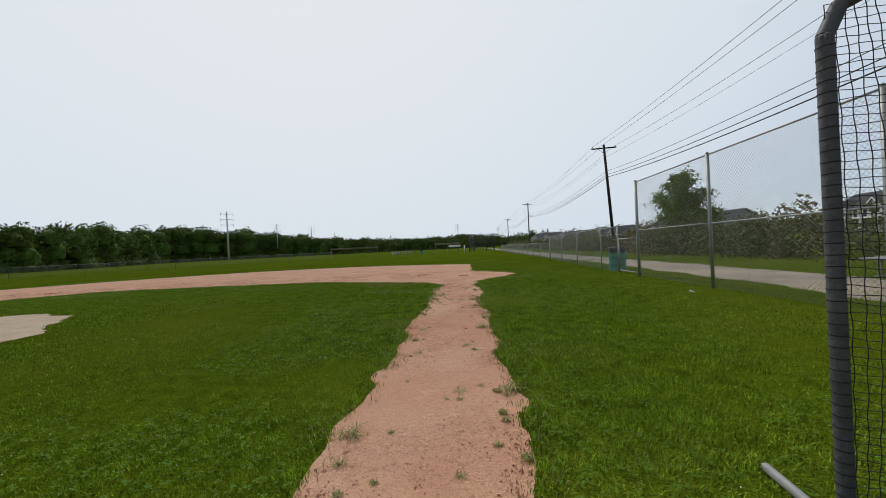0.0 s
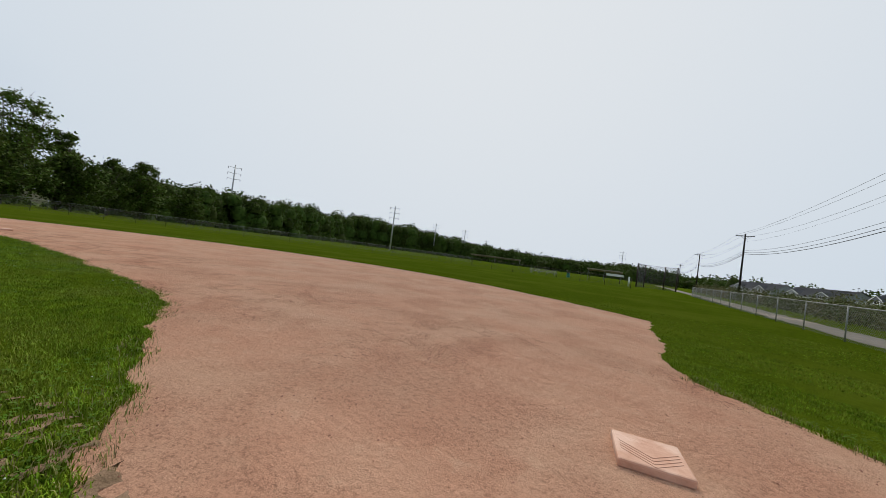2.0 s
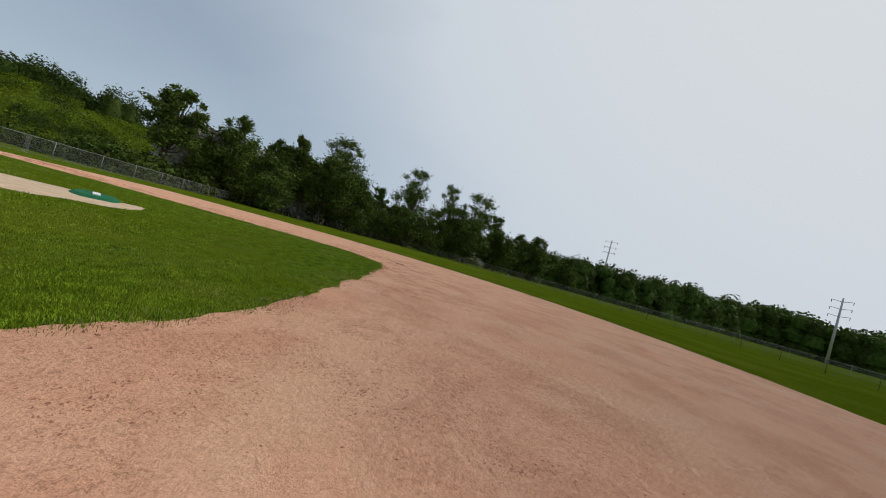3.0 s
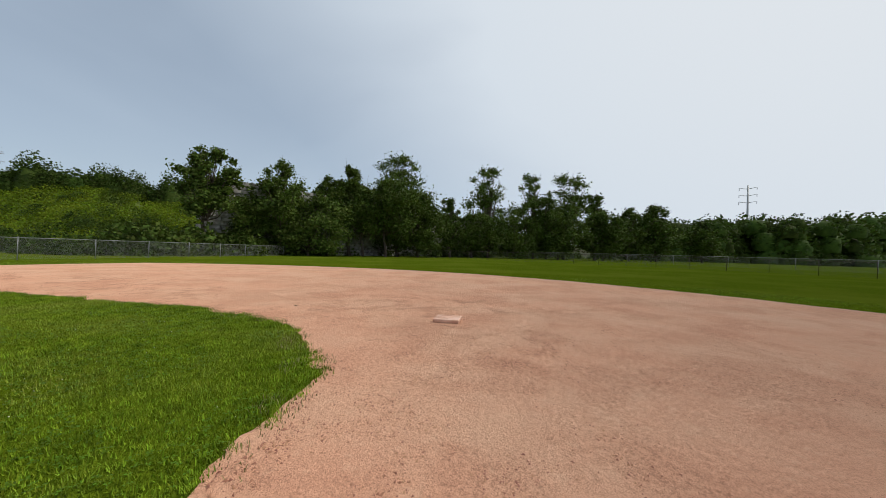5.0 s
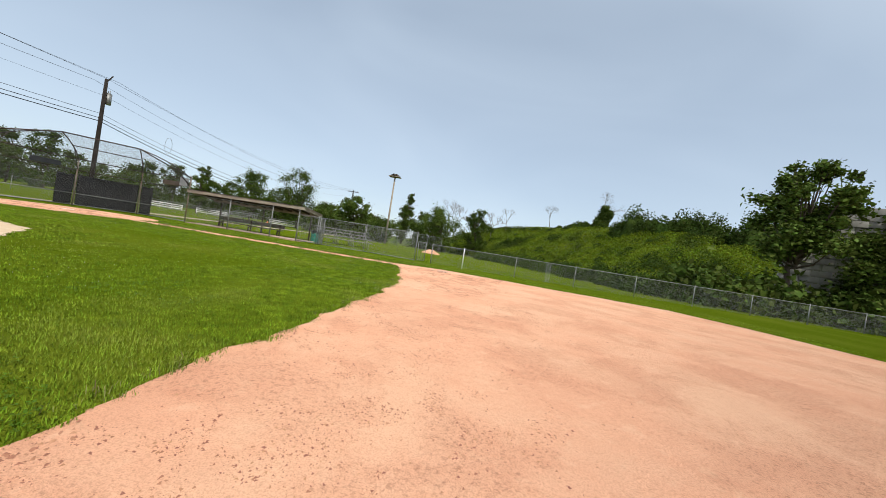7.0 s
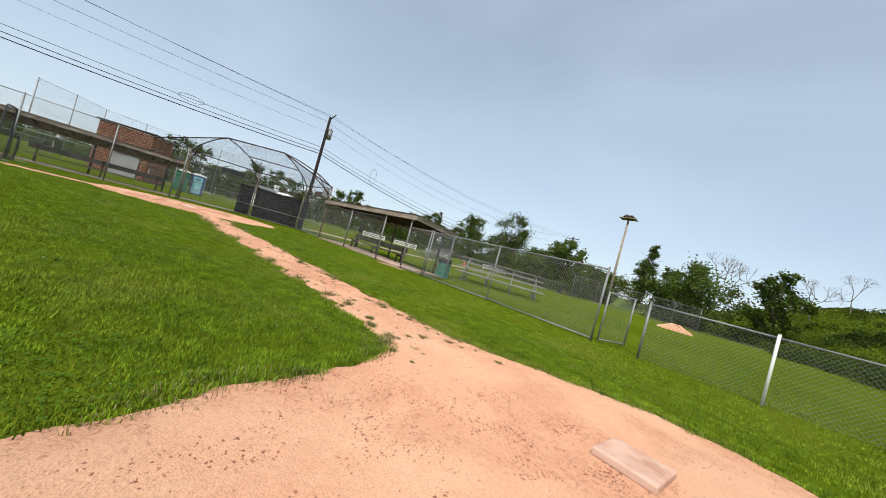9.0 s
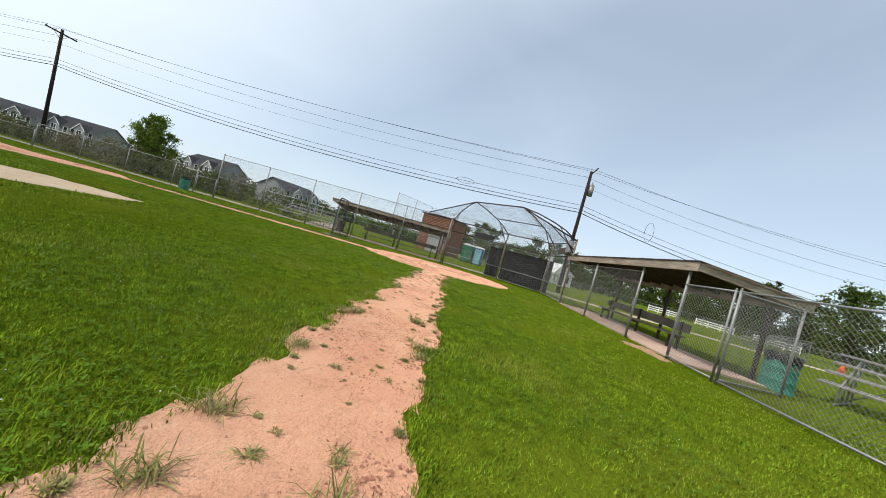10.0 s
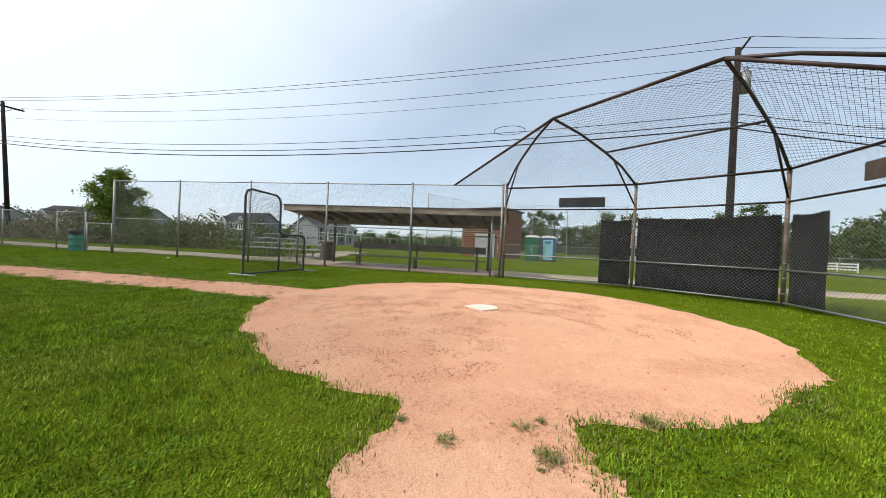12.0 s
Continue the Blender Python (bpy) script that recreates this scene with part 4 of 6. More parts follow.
# ---- bleachers ----
def bleachers(m, L, label, rows=4):
    """Small open stand: frames, foot planks and seat planks. Local: x along, y to the back."""
    t = thing("bleachers", label, "bleachers", "spectator stands", at=m)

    def put(name, bm, mt):
        bmesh.ops.transform(bm, matrix=m, verts=bm.verts)
        return part(name, bm, mt, t)
    for r in range(rows):
        y, z = 0.62 * r, 0.42 + 0.24 * r
        bm = bmesh.new()
        board(bm, (-L / 2, y, z), (L / 2, y, z), 0.25, 0.045, 0.008)
        put("seat_plank", bm, M_ALU)
        if r:
            bm = bmesh.new()
            board(bm, (-L / 2, y - 0.3, z - 0.22), (L / 2, y - 0.3, z - 0.22), 0.25, 0.04, 0.008)
            put("foot_plank", bm, M_ALU)
    nf = 4
    for i in range(nf):
        x = -L / 2 + 0.35 + (L - 0.7) * i / (nf - 1)
        bm = bmesh.new()
        for r in range(rows):
            y, z = 0.62 * r, 0.42 + 0.24 * r
            tube(bm, (x, y, 0.02), (x, y, z - 0.02), 0.022, 6)
        tube(bm, (x, -0.15, 0.03), (x, 0.62 * (rows - 1) + 0.1, 0.03), 0.022, 6)
        tube(bm, (x, -0.05, 0.38), (x, 0.62 * (rows - 1), 0.38 + 0.24 * (rows - 1)), 0.02, 6)
        put("frame", bm, M_GALV)
    for x0, x1 in ((-L / 2 + 0.35, -L / 2 + 0.35 + (L - 0.7) / 3), (L / 2 - 0.35, L / 2 - 0.35 - (L - 0.7) / 3)):
        bm = bmesh.new()
        y = 0.62 * (rows - 1)
        tube(bm, (x0, y, 0.1), (x1, y, 0.38 + 0.24 * (rows - 1)), 0.018, 6)
        tube(bm, (x1, y, 0.1), (x0, y, 0.38 + 0.24 * (rows - 1)), 0.018, 6)
        put("cross_brace", bm, M_GALV)
    return t


bleachers(pose(-9.55, -10.6, 0, 0, 0, 214), 4.2, "small open aluminium bleachers on the grass", 4)
bleachers(pose(9.7, 10.8, 0, 0, 0, -92), 4.6, "small open aluminium bleachers beside the lane", 4)


# ---- utility poles and wires ----
def utility_pole(x, y, h, label, rz=0.0, transformer=False, arm=True, lean=(0, 0)):
    t = thing("utility_pole", label, "utility pole", "poles along the lane", at=pose(x, y, 0))
    top = Vector((x + lean[0], y + lean[1], h))
    bm = bmesh.new()
    tube(bm, (x, y, -0.2), top, 0.165, 14, 0.11)
    part("shaft", bm, M_POLE, t)
    a = radians(rz)
    ax = Vector((math.cos(a), math.sin(a), 0))
    if arm:
        bm = bmesh.new()
        c = top - Vector((0, 0, 0.35))
        board(bm, c - ax * 1.2, c + ax * 1.2, 0.1, 0.12, 0.01)
        part("crossarm", bm, M_POLE, t)
        for s in (-1.1, -0.45, 1.1):
            bm = bmesh.new()
            tube(bm, c + ax * s + Vector((0, 0, 0.06)), c + ax * s + Vector((0, 0, 0.2)), 0.04, 8, 0.025)
            part("insulator", bm, M_GREYBOX, t)
        for s in (-1, 1):
            bm = bmesh.new()
            tube(bm, c + ax * 0.6 * s, c - Vector((0, 0, 0.55)), 0.02, 6)
            part("arm_brace", bm, M_GALV, t)
    else:
        bm = bmesh.new()
        tube(bm, top - Vector((0, 0, 0.25)), top + ax * 0.45 + Vector((0, 0, 0.45)), 0.045, 8)
        part("top_bracket", bm, M_POLE, t)
    if transformer:
        bm = bmesh.new()
        c = top + ax * 0.34 - Vector((0, 0, 1.9))
        tube(bm, c, c + Vector((0, 0, 0.85)), 0.2, 16)
        tube(bm, c + Vector((0, 0, 0.85)), c + Vector((0, 0, 0.93)), 0.21, 16, 0.1)
        for s in (-0.08, 0.08):
            tube(bm, c + Vector((s, 0, 0.9)), c + Vector((s, 0, 1.12)), 0.03, 8, 0.02)
        part("transformer", bm, M_GALV, t, "grey can transformer")
    for dz in (3.1, 3.35):
        bm = bmesh.new()
        box(bm, top + Vector((0.13, 0, -dz)), (0.16, 0.1, 0.1), bevel=0.01)
        part("cable_clamp", bm, M_GREYBOX, t)
    return top


TOPS = [utility_pole(9.8, -58.1, 10.4, "tall dark wooden utility pole far along the lane", 0),
        utility_pole(11.6, -9.6, 10.0, "tall dark wooden utility pole with a grey transformer", -85, True, False),
        utility_pole(15.4, 40.2, 10.9, "tall dark wooden utility pole with a crossarm", -6, lean=(-0.6, 0)),
        utility_pole(15.8, 89.5, 11.2, "tall dark wooden utility pole with a crossarm", -6),
        utility_pole(16.2, 135.0, 11.0, "tall dark wooden utility pole with a crossarm", -6),
        utility_pole(16.8, 183.0, 10.0, "tall dark wooden utility pole with a crossarm", -6)]


def cable(a, b, sag, r, name="overhead_cable", label="thin black overhead cable"):
    bm = bmesh.new()
    a, b = Vector(a), Vector(b)
    n = 22
    pipe(bm, [a.lerp(b, i / n) - Vector((0, 0, 4 * sag * (i / n) * (1 - i / n))) for i in range(n + 1)], r, 5)
    return tagged(part(name, bm, M_CABLE), label, "cable", "overhead cables")


for A, E, slack in zip(TOPS, TOPS[1:], (2.3, 1.0, 1.0, 1.0, 1.0)):
    for dx, dz, sag, r in ((-1.1, -0.15, 0.75, 0.012), (1.1, -0.15, 0.95, 0.012), (0.0, 0.05, 0.6, 0.012), (0.05, -1.3, 0.9, 0.009), (0.1, -2.75, 1.0, 0.016), (0.12, -3.1, 1.05, 0.022), (0.12, -3.35, 1.1, 0.03)):
        cable(A + Vector((dx, 0, dz)), E + Vector((dx, 0, dz)), sag * slack, r)
# spare loop of cable hanging beside the transformer pole
for c, rz in ((TOPS[1] + Vector((-0.8, -5.2, -3.6)), 80), (TOPS[1] + Vector((0.1, 9.5, -3.3)), 85)):
    bm = bmesh.new()
    a = radians(rz)
    wdt, hgt = (0.32, 0.75) if c.y < TOPS[1].y else (0.75, 0.22)
    pipe(bm, [c + Vector((math.cos(a) * wdt * math.cos(k * math.pi / 9), math.sin(a) * wdt * math.cos(k * math.pi / 9), hgt * math.sin(k * math.pi / 9))) for k in range(19)], 0.014, 5)
    tagged(part("cable_loop", bm, M_CABLE), "coiled spare loop of black cable", "cable")


def transmission_tower(x, y, h, label):
    t = thing("transmission_mast", label, "power mast", "masts behind the woods", at=pose(x, y, 0))
    bm = bmesh.new()
    tube(bm, (x, y, 0), (x, y, h), 0.55, 12, 0.25)
    part("mast", bm, M_GREYBOX, t)
    a = math.atan2(y - 10, x + 8) + math.pi / 2
    for k in range(3):
        z = h - 1.6 - 3.0 * k
        for s in (-1, 1):
            bm = bmesh.new()
            e = Vector((x + s * 2.9 * math.cos(a), y + s * 2.9 * math.sin(a), z + 0.5))
            tube(bm, (x, y, z), e, 0.14, 6, 0.08)
            part("arm", bm, M_GREYBOX, t)
            bm = bmesh.new()
            tube(bm, e, e - Vector((0, 0, 1.1)), 0.1, 6)
            part("insulator", bm, M_DARKPIPE, t)


for x, y, h in ((-185, 114, 33.5), (-130, 181, 27), (-176, 309, 31.5), (-151, 326, 29.5), (-168, 427, 27), (-10, 420, 29.5)):
    transmission_tower(x, y, h, "tall grey steel power mast above the trees")

# ---- nest pole ----
nest = thing("nest_pole", "tall bare wooden pole with a stick nest on a platform", "nest pole", at=pose(-1.2, -50.5, 0))
bm = bmesh.new()
tube(bm, (-1.2, -50.5, -0.2), (-1.2, -50.5, 13.1), 0.2, 12, 0.14)
part("shaft", bm, M_WOOD, nest)
bm = bmesh.new()
box(bm, (-1.2, -50.5, 13.15), (2.2, 1.6, 0.1))
part("platform", bm, M_WOOD, nest)
bm = bmesh.new()
for k in range(160):
    a, r = random.uniform(0, 6.28), random.uniform(0.2, 0.85)
    c = Vector((-1.2 + r * math.cos(a), -50.5 + r * math.sin(a), 13.2 + random.uniform(0.02, 0.62) * (1.2 - r)))
    d = Vector((-math.sin(a) + random.uniform(-0.5, 0.5), math.cos(a) + random.uniform(-0.5, 0.5), random.uniform(-0.25, 0.35))).normalized() * random.uniform(0.25, 0.5)
    tube(bm, c - d, c + d, 0.025, 4)
part("nest", bm, M_DARKWOOD, nest, "untidy nest of dark sticks")


# ---- hill on the left side ----
HB = np.array([(6, -72), (-8, -62), (-18, -50), (-26, -35), (-29, -20), (-31, -10.5), (-42, -9), (-60, -7), (-80, 6), (-112, 26), (-140, 60)], float)
HH = np.array([2.0, 6.4, 8.6, 8.3, 6.0, 5.0, 5.4, 7.0, 7.5, 7.0, 3.0])


def hill_z(x, y):
    """Height of the bank: rises behind its foot line."""
    x, y = np.asarray(x, float), np.asarray(y, float)
    best, hh, side = np.full(x.shape, 1e9), np.zeros(x.shape), np.zeros(x.shape)
    for (a, b, h0, h1) in zip(HB[:-1], HB[1:], HH[:-1], HH[1:]):
        d = b - a
        s = np.clip(((x - a[0]) * d[0] + (y - a[1]) * d[1]) / (d @ d), 0, 1)
        px, py = a[0] + s * d[0], a[1] + s * d[1]
        dist = np.hypot(x - px, y - py)
        sd = d[0] * (y - a[1]) - d[1] * (x - a[0])
        m = dist < best - 1e-9
        best, hh, side = np.where(m, dist, best), np.where(m, h0 + s * (h1 - h0), hh), np.where(m, sd, side)
    inside = side > 0
    q = np.clip(best / 17.0, 0, 1)
    q = q * q * (3 - 2 * q)
    z = hh * q * (0.88 + 0.24 * fbm(x, y, 9, 3))
    return np.where(inside, z, -0.4 * np.clip(best, 0, 1))


hx, hy = np.meshgrid(np.arange(-175, 14, 1.5), np.arange(-100, 100, 1.5), indexing="ij")
hz = hill_z(hx, hy)
idx = np.arange(hx.size).reshape(hx.shape)
keep = (hz > 0.0)
kq = keep[:-1, :-1] | keep[1:, :-1] | keep[1:, 1:] | keep[:-1, 1:]
q = np.stack([idx[:-1, :-1], idx[1:, :-1], idx[1:, 1:], idx[:-1, 1:]], -1)[kq]
used, inv = np.unique(q, return_inverse=True)
M_HILL = mat("hill_turf", (0.06, 0.10, 0.008), (0.14, 0.20, 0.016), 0.9, 0.95, bump=0.8, bump_scale=3, c3=(0.06, 0.06, 0.02), scale3=0.12)
tagged(new("hill", raw("hill", np.stack([hx.ravel(), hy.ravel(), hz.ravel()], 1)[used], inv.reshape(-1, 4), 4, M_HILL, True)),
       "steep overgrown green bank behind the fence", "hill", kind="structure")


# ---- leaves, trees and shrubs ----
def leaf_cloud(centres, size, rng, flat=0.5):
    """Bent leaf clumps (two triangles) at centres (k,3); sizes per leaf."""
    k = len(centres)
    d = rng.normal(size=(k, 3))
    d[:, 2] *= flat
    d /= np.linalg.norm(d, axis=1, keepdims=True)
    e = np.cross(d, rng.normal(size=(k, 3)))
    e /= np.linalg.norm(e, axis=1, keepdims=True)
    nrm = np.cross(d, e)
    s = (size * rng.uniform(0.6, 1.4, k))[:, None]
    v = np.stack([centres - d * s * 0.5, centres + e * s * 0.32 + nrm * s * 0.12, centres + d * s * 0.5, centres - e * s * 0.32 + nrm * s * 0.12], 1)
    f = (np.array([[0, 1, 2], [0, 2, 3]])[None] + np.arange(k)[:, None, None] * 4)
    return v.reshape(-1, 3), f.reshape(-1, 3)


def crown_points(rng, n, blobs):
    """Points in sprays on the outside of many lobes: an uneven, airy outline with gaps."""
    w = np.array([b[3] ** 1.7 for b in blobs])
    which = rng.choice(len(blobs), n, p=w / w.sum())
    b = np.array(blobs)[which]
    sprays = 26
    jit = rng.normal(size=(len(blobs), sprays, 3))
    jit[..., 2] = jit[..., 2] * 0.8 + 0.25
    jit /= np.linalg.norm(jit, axis=2, keepdims=True)
    reach = rng.uniform(0.55, 1.25, (len(blobs), sprays))
    k = rng.integers(0, sprays, n)
    along = rng.random(n) ** 0.55
    c = jit[which, k] * (reach[which, k] * along)[:, None]
    c = c + rng.normal(size=(n, 3)) * (0.10 + 0.20 * along)[:, None]
    return b[:, :3] + c * b[:, 3:4] * np.array([1, 1, 0.9])


def tree_mesh(seed, h, width, lobes, leaves, leaf, trunk_h=0.35, narrow=False):
    """Crown mesh and trunk mesh of a tree of height h at the origin."""
    rng = np.random.default_rng(seed)
    blobs, limbs = [], []
    tilt = rng.uniform(-0.12, 0.12, 2) * width
    for i in range(lobes):
        f = (i + 0.5) / lobes
        z = h * (trunk_h + (0.97 - trunk_h) * f)
        wz = width * 0.5 * (1 - abs(f - 0.38) ** 1.8 * 1.7) * (0.6 if narrow else 1)
        a = i * 2.4 + rng.uniform(-0.8, 0.8)
        rad = max(wz, 0.13 * width) * rng.uniform(0.15, 1.0)
        br = width * rng.uniform(0.11, 0.21) * (0.62 if f > 0.7 else 1)
        blobs.append((rad * math.cos(a) + tilt[0] * f, rad * math.sin(a) + tilt[1] * f, min(z + rng.uniform(-0.05, 0.05) * h, h - br * 0.75), br))
        limbs.append((blobs[-1][:3], h * (trunk_h * 0.7 + 0.4 * f * (1 - trunk_h))))
    pts = crown_points(rng, leaves, blobs)
    v, f = leaf_cloud(pts, leaf, rng)
    bm = bmesh.new()
    r0 = 0.016 * h + 0.05
    pipe_pts = [Vector((0.02 * h * math.sin(k), 0.02 * h * math.cos(k * 1.3) - 0.02 * h, h * 0.85 * k / 6 - 0.3 * (k == 0))) for k in range(7)]
    for k in range(6):
        tube(bm, pipe_pts[k], pipe_pts[k + 1], r0 * (1 - k / 6.5), 7, r0 * (1 - (k + 1) / 6.5), caps=False)
    for p, z0 in limbs:
        a = Vector((0, 0, z0))
        b = Vector(p)
        m = a.lerp(b, 0.5) + Vector((0, 0, -0.04 * h))
        tube(bm, a, m, r0 * 0.4, 5, r0 * 0.26, caps=False)
        tube(bm, m, b, r0 * 0.26, 5, r0 * 0.06, caps=False)
        for _ in range(2):
            e = b + Vector(rng.normal(size=3)) * width * 0.1
            tube(bm, m.lerp(b, 0.6), e, r0 * 0.12, 3, r0 * 0.03, caps=False)
    return (v, f), bm


def tree(x, y, z, h, width, seed, leaves, leaf, mt, label, lobes=14, trunk_h=0.3, narrow=False, group=""):
    (v, f), bm = tree_mesh(seed, h, width, lobes, leaves, leaf, trunk_h, narrow)
    m = pose(x, y, z)
    t = thing("tree", label, "tree", group, at=m)
    bmesh.ops.transform(bm, matrix=m, verts=bm.verts)
    part("trunk", bm, M_BARK, t)
    ob = new("crown", raw("crown", v + np.array([x, y, z]), f, 3, mt))
    ob.parent = t
    ob.matrix_parent_inverse = t.matrix_world.inverted()
    return t


def polar(ox, oy, yaw, d):
    a = radians(yaw)
    return ox - math.sin(a) * d, oy + math.cos(a) * d


def rise(x, y):
    return max(0.0, float(hill_z(np.array([x]), np.array([y]))[0]))


# small tree by the lane
tree(16.2, 29.7, 0.0, 5.8, 3.9, 8, 22000, 0.15, M_BRIGHTLEAF, "small leafy tree with a rounded crown beside the lane", lobes=80, trunk_h=0.03)
# trees of the bank: seen from the second-base side (yaw, distance, top elevation, width)
BANK = [(137.9, 42, 13.0, 4.6, M_LEAF_B), (128.4, 46, 12.3, 5.6, M_LEAF_B), (121.8, 50, 10.9, 4.2, M_LEAF), (118.4, 52, 12.8, 4.0, M_LEAF),
        (110.6, 55, 15.6, 9.4, M_LEAF_B), (101.8, 62, 8.6, 4.5, M_LEAF), (95.4, 73, 13.7, 8.5, M_LEAF_B), (88.1, 78, 12.2, 7.5, M_LEAF_B), (83.4, 82, 12.0, 10.7, M_LEAF_B), (78.9, 85, 9.1, 7.0, M_LEAF),
        (74.2, 92, 7.0, 8.0, M_LEAF), (70.8, 96, 7.0, 8.0, M_LEAF), (65.6, 110, 5.0, 8.0, M_LEAF), (133.2, 46, 8.2, 4.8, M_LEAF_B), (124.6, 46, 7.9, 6.5, M_LEAF_B), (116.2, 50, 9.8, 9.5, M_LEAF),
        (107.2, 54, 9.4, 8.0, M_LEAF), (98.1, 66, 6.5, 8.5, M_LEAF), (91.0, 72, 6.2, 10.0, M_LEAF), (84.2, 78, 7.1, 10.5, M_LEAF), (77.6, 84, 5.8, 9.5, M_LEAF), (112.5, 50, 10.8, 7.5, M_LEAF), (86.0, 76, 8.6, 7.0, M_LEAF)]
for i, (yaw, d, el, w, mt) in enumerate(BANK):
    x, y = polar(-13.24, 19.32, yaw, d)
    z = min(rise(x, y), 4.5)
    top = 1.0 + d * math.tan(radians(el))
    tree(x, y, z - 0.1, max(top - z, 4.0) * 1.05, w * 1.2, 20 + i, 15000 if d < 56 else 10000, 0.09 + 0.0043 * d, mt, "leafy green tree on the wooded bank", lobes=46, trunk_h=0.42 if 111.5 < yaw < 122 or 135 < yaw < 140 else 0.13, group="trees of the bank")
# trees behind third base and the backstop (yaw, distance, top elevation, width, narrow)
SOUTH = [(226.3, 80, 6.2, 4.6, False, M_LEAF), (219.7, 75, 7.2, 8.0, False, M_LEAF_B), (212.7, 75, 8.8, 10.0, False, M_LEAF), (203.9, 52, 6.8, 6.2, False, M_LEAF_B), (207.8, 60, 4.5, 6.5, False, M_LEAF_B),
         (194.3, 80, 8.6, 5.4, True, M_LEAF), (187.3, 60, 7.2, 9.2, False, M_LEAF_B), (180.7, 60, 8.0, 5.6, False, M_LEAF), (190.8, 62, 5.9, 6.5, False, M_LEAF_B), (158.3, 54, 11.6, 3.4, True, M_LEAF),
         (198.8, 64, 3.6, 7.0, False, M_LEAF_B), (222.8, 85, 4.5, 7.5, False, M_LEAF), (215.5, 85, 5.4, 9.0, False, M_LEAF), (209.5, 70, 4.0, 7.0, False, M_LEAF_B), (200.6, 60, 4.0, 6.0, False, M_LEAF)]
for i, (yaw, d, el, w, nr, mt) in enumerate(SOUTH):
    x, y = polar(-19.15, 5.68, yaw, d)
    z = rise(x, y)
    top = 1.0 + d * math.tan(radians(el))
    tree(x, y, z - 0.1, max(top - z, 3.5) * 1.04, w * 1.12, 60 + i, 9000, 0.31, mt, "full green summer tree at the edge of the grounds", lobes=34, trunk_h=0.12, narrow=nr, group="trees of the grounds")
# far trees behind the backstop
for i in range(17):
    yaw = 228 + i * 2.35
    x, y = polar(-19.2, 5.6, yaw, 118 + 9 * math.sin(i * 2.1))
    tree(x, y, 0, 10.5 + 2.2 * math.sin(i * 1.3 + 1), 11, 90 + i % 5, 5200, 0.46, M_LEAF, "distant round-crowned tree behind the backstop", lobes=22, trunk_h=0.10, group="far trees")


def dead_tree(x, y, z, h, seed, label):
    rng = np.random.default_rng(seed)
    bm = bmesh.new()

    def grow(p, d, r, ln, depth):
        q = p + d * ln
        tube(bm, p, q, r, 6, r * 0.62, caps=False)
        if depth == 0:
            return
        for _ in range(3 if depth > 1 else 2):
            nd = (d + Vector(rng.normal(size=3)) * 0.5 + Vector((0, 0, 0.12))).normalized()
            grow(q, nd, r * 0.6, ln * 0.68, depth - 1)
    grow(Vector((x, y, z)), Vector((0.1, 0, 1)).normalized(), 0.014 * h, h * 0.34, 5)
    return tagged(part("dead_tree", bm, M_DEADWOOD), label, "dead tree")


for k, (yaw, d, el) in enumerate(((186.0, 62, 10.0), (175.3, 66, 9.4), (167.6, 64, 11.0), (158.7, 56, 14.4), (178.0, 66, 8.4))):
    x, y = polar(-19.2, 5.6, yaw, d)
    z = rise(x, y) if k else 2.0
    dead_tree(x, y, z, 1 + d * math.tan(radians(el)) - z, 5 + k, "bare grey dead tree with twisted branches")


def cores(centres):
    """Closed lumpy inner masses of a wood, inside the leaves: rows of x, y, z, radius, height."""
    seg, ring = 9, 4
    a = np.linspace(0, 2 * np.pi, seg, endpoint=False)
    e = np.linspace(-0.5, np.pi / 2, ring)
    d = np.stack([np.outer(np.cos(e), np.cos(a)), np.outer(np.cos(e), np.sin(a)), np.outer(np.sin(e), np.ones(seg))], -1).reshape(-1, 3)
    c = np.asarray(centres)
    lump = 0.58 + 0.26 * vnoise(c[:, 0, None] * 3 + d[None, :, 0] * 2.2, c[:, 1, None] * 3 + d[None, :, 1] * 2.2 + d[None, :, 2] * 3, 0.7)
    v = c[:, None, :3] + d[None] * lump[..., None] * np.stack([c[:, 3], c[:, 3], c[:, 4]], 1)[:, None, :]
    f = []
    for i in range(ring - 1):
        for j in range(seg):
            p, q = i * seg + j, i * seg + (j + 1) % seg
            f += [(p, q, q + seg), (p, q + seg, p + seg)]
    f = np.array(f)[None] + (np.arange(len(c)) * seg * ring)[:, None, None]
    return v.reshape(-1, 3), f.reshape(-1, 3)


def shrub_stuff(name, pts, size, mt, label, seed, category="shrubs", core=None):
    rng = np.random.default_rng(seed)
    if size < 0:
        size = -size * np.hypot(pts[:, 0], pts[:, 1])
    v, f = leaf_cloud(pts, size, rng, 0.8)
    if core is not None:
        cv, cf = cores(core)
        v, f = np.concatenate([v, cv]), np.concatenate([f, cf + len(v)])
    return tagged(new(name, raw(name, v, f, 3, mt)), label, category, kind="stuff")


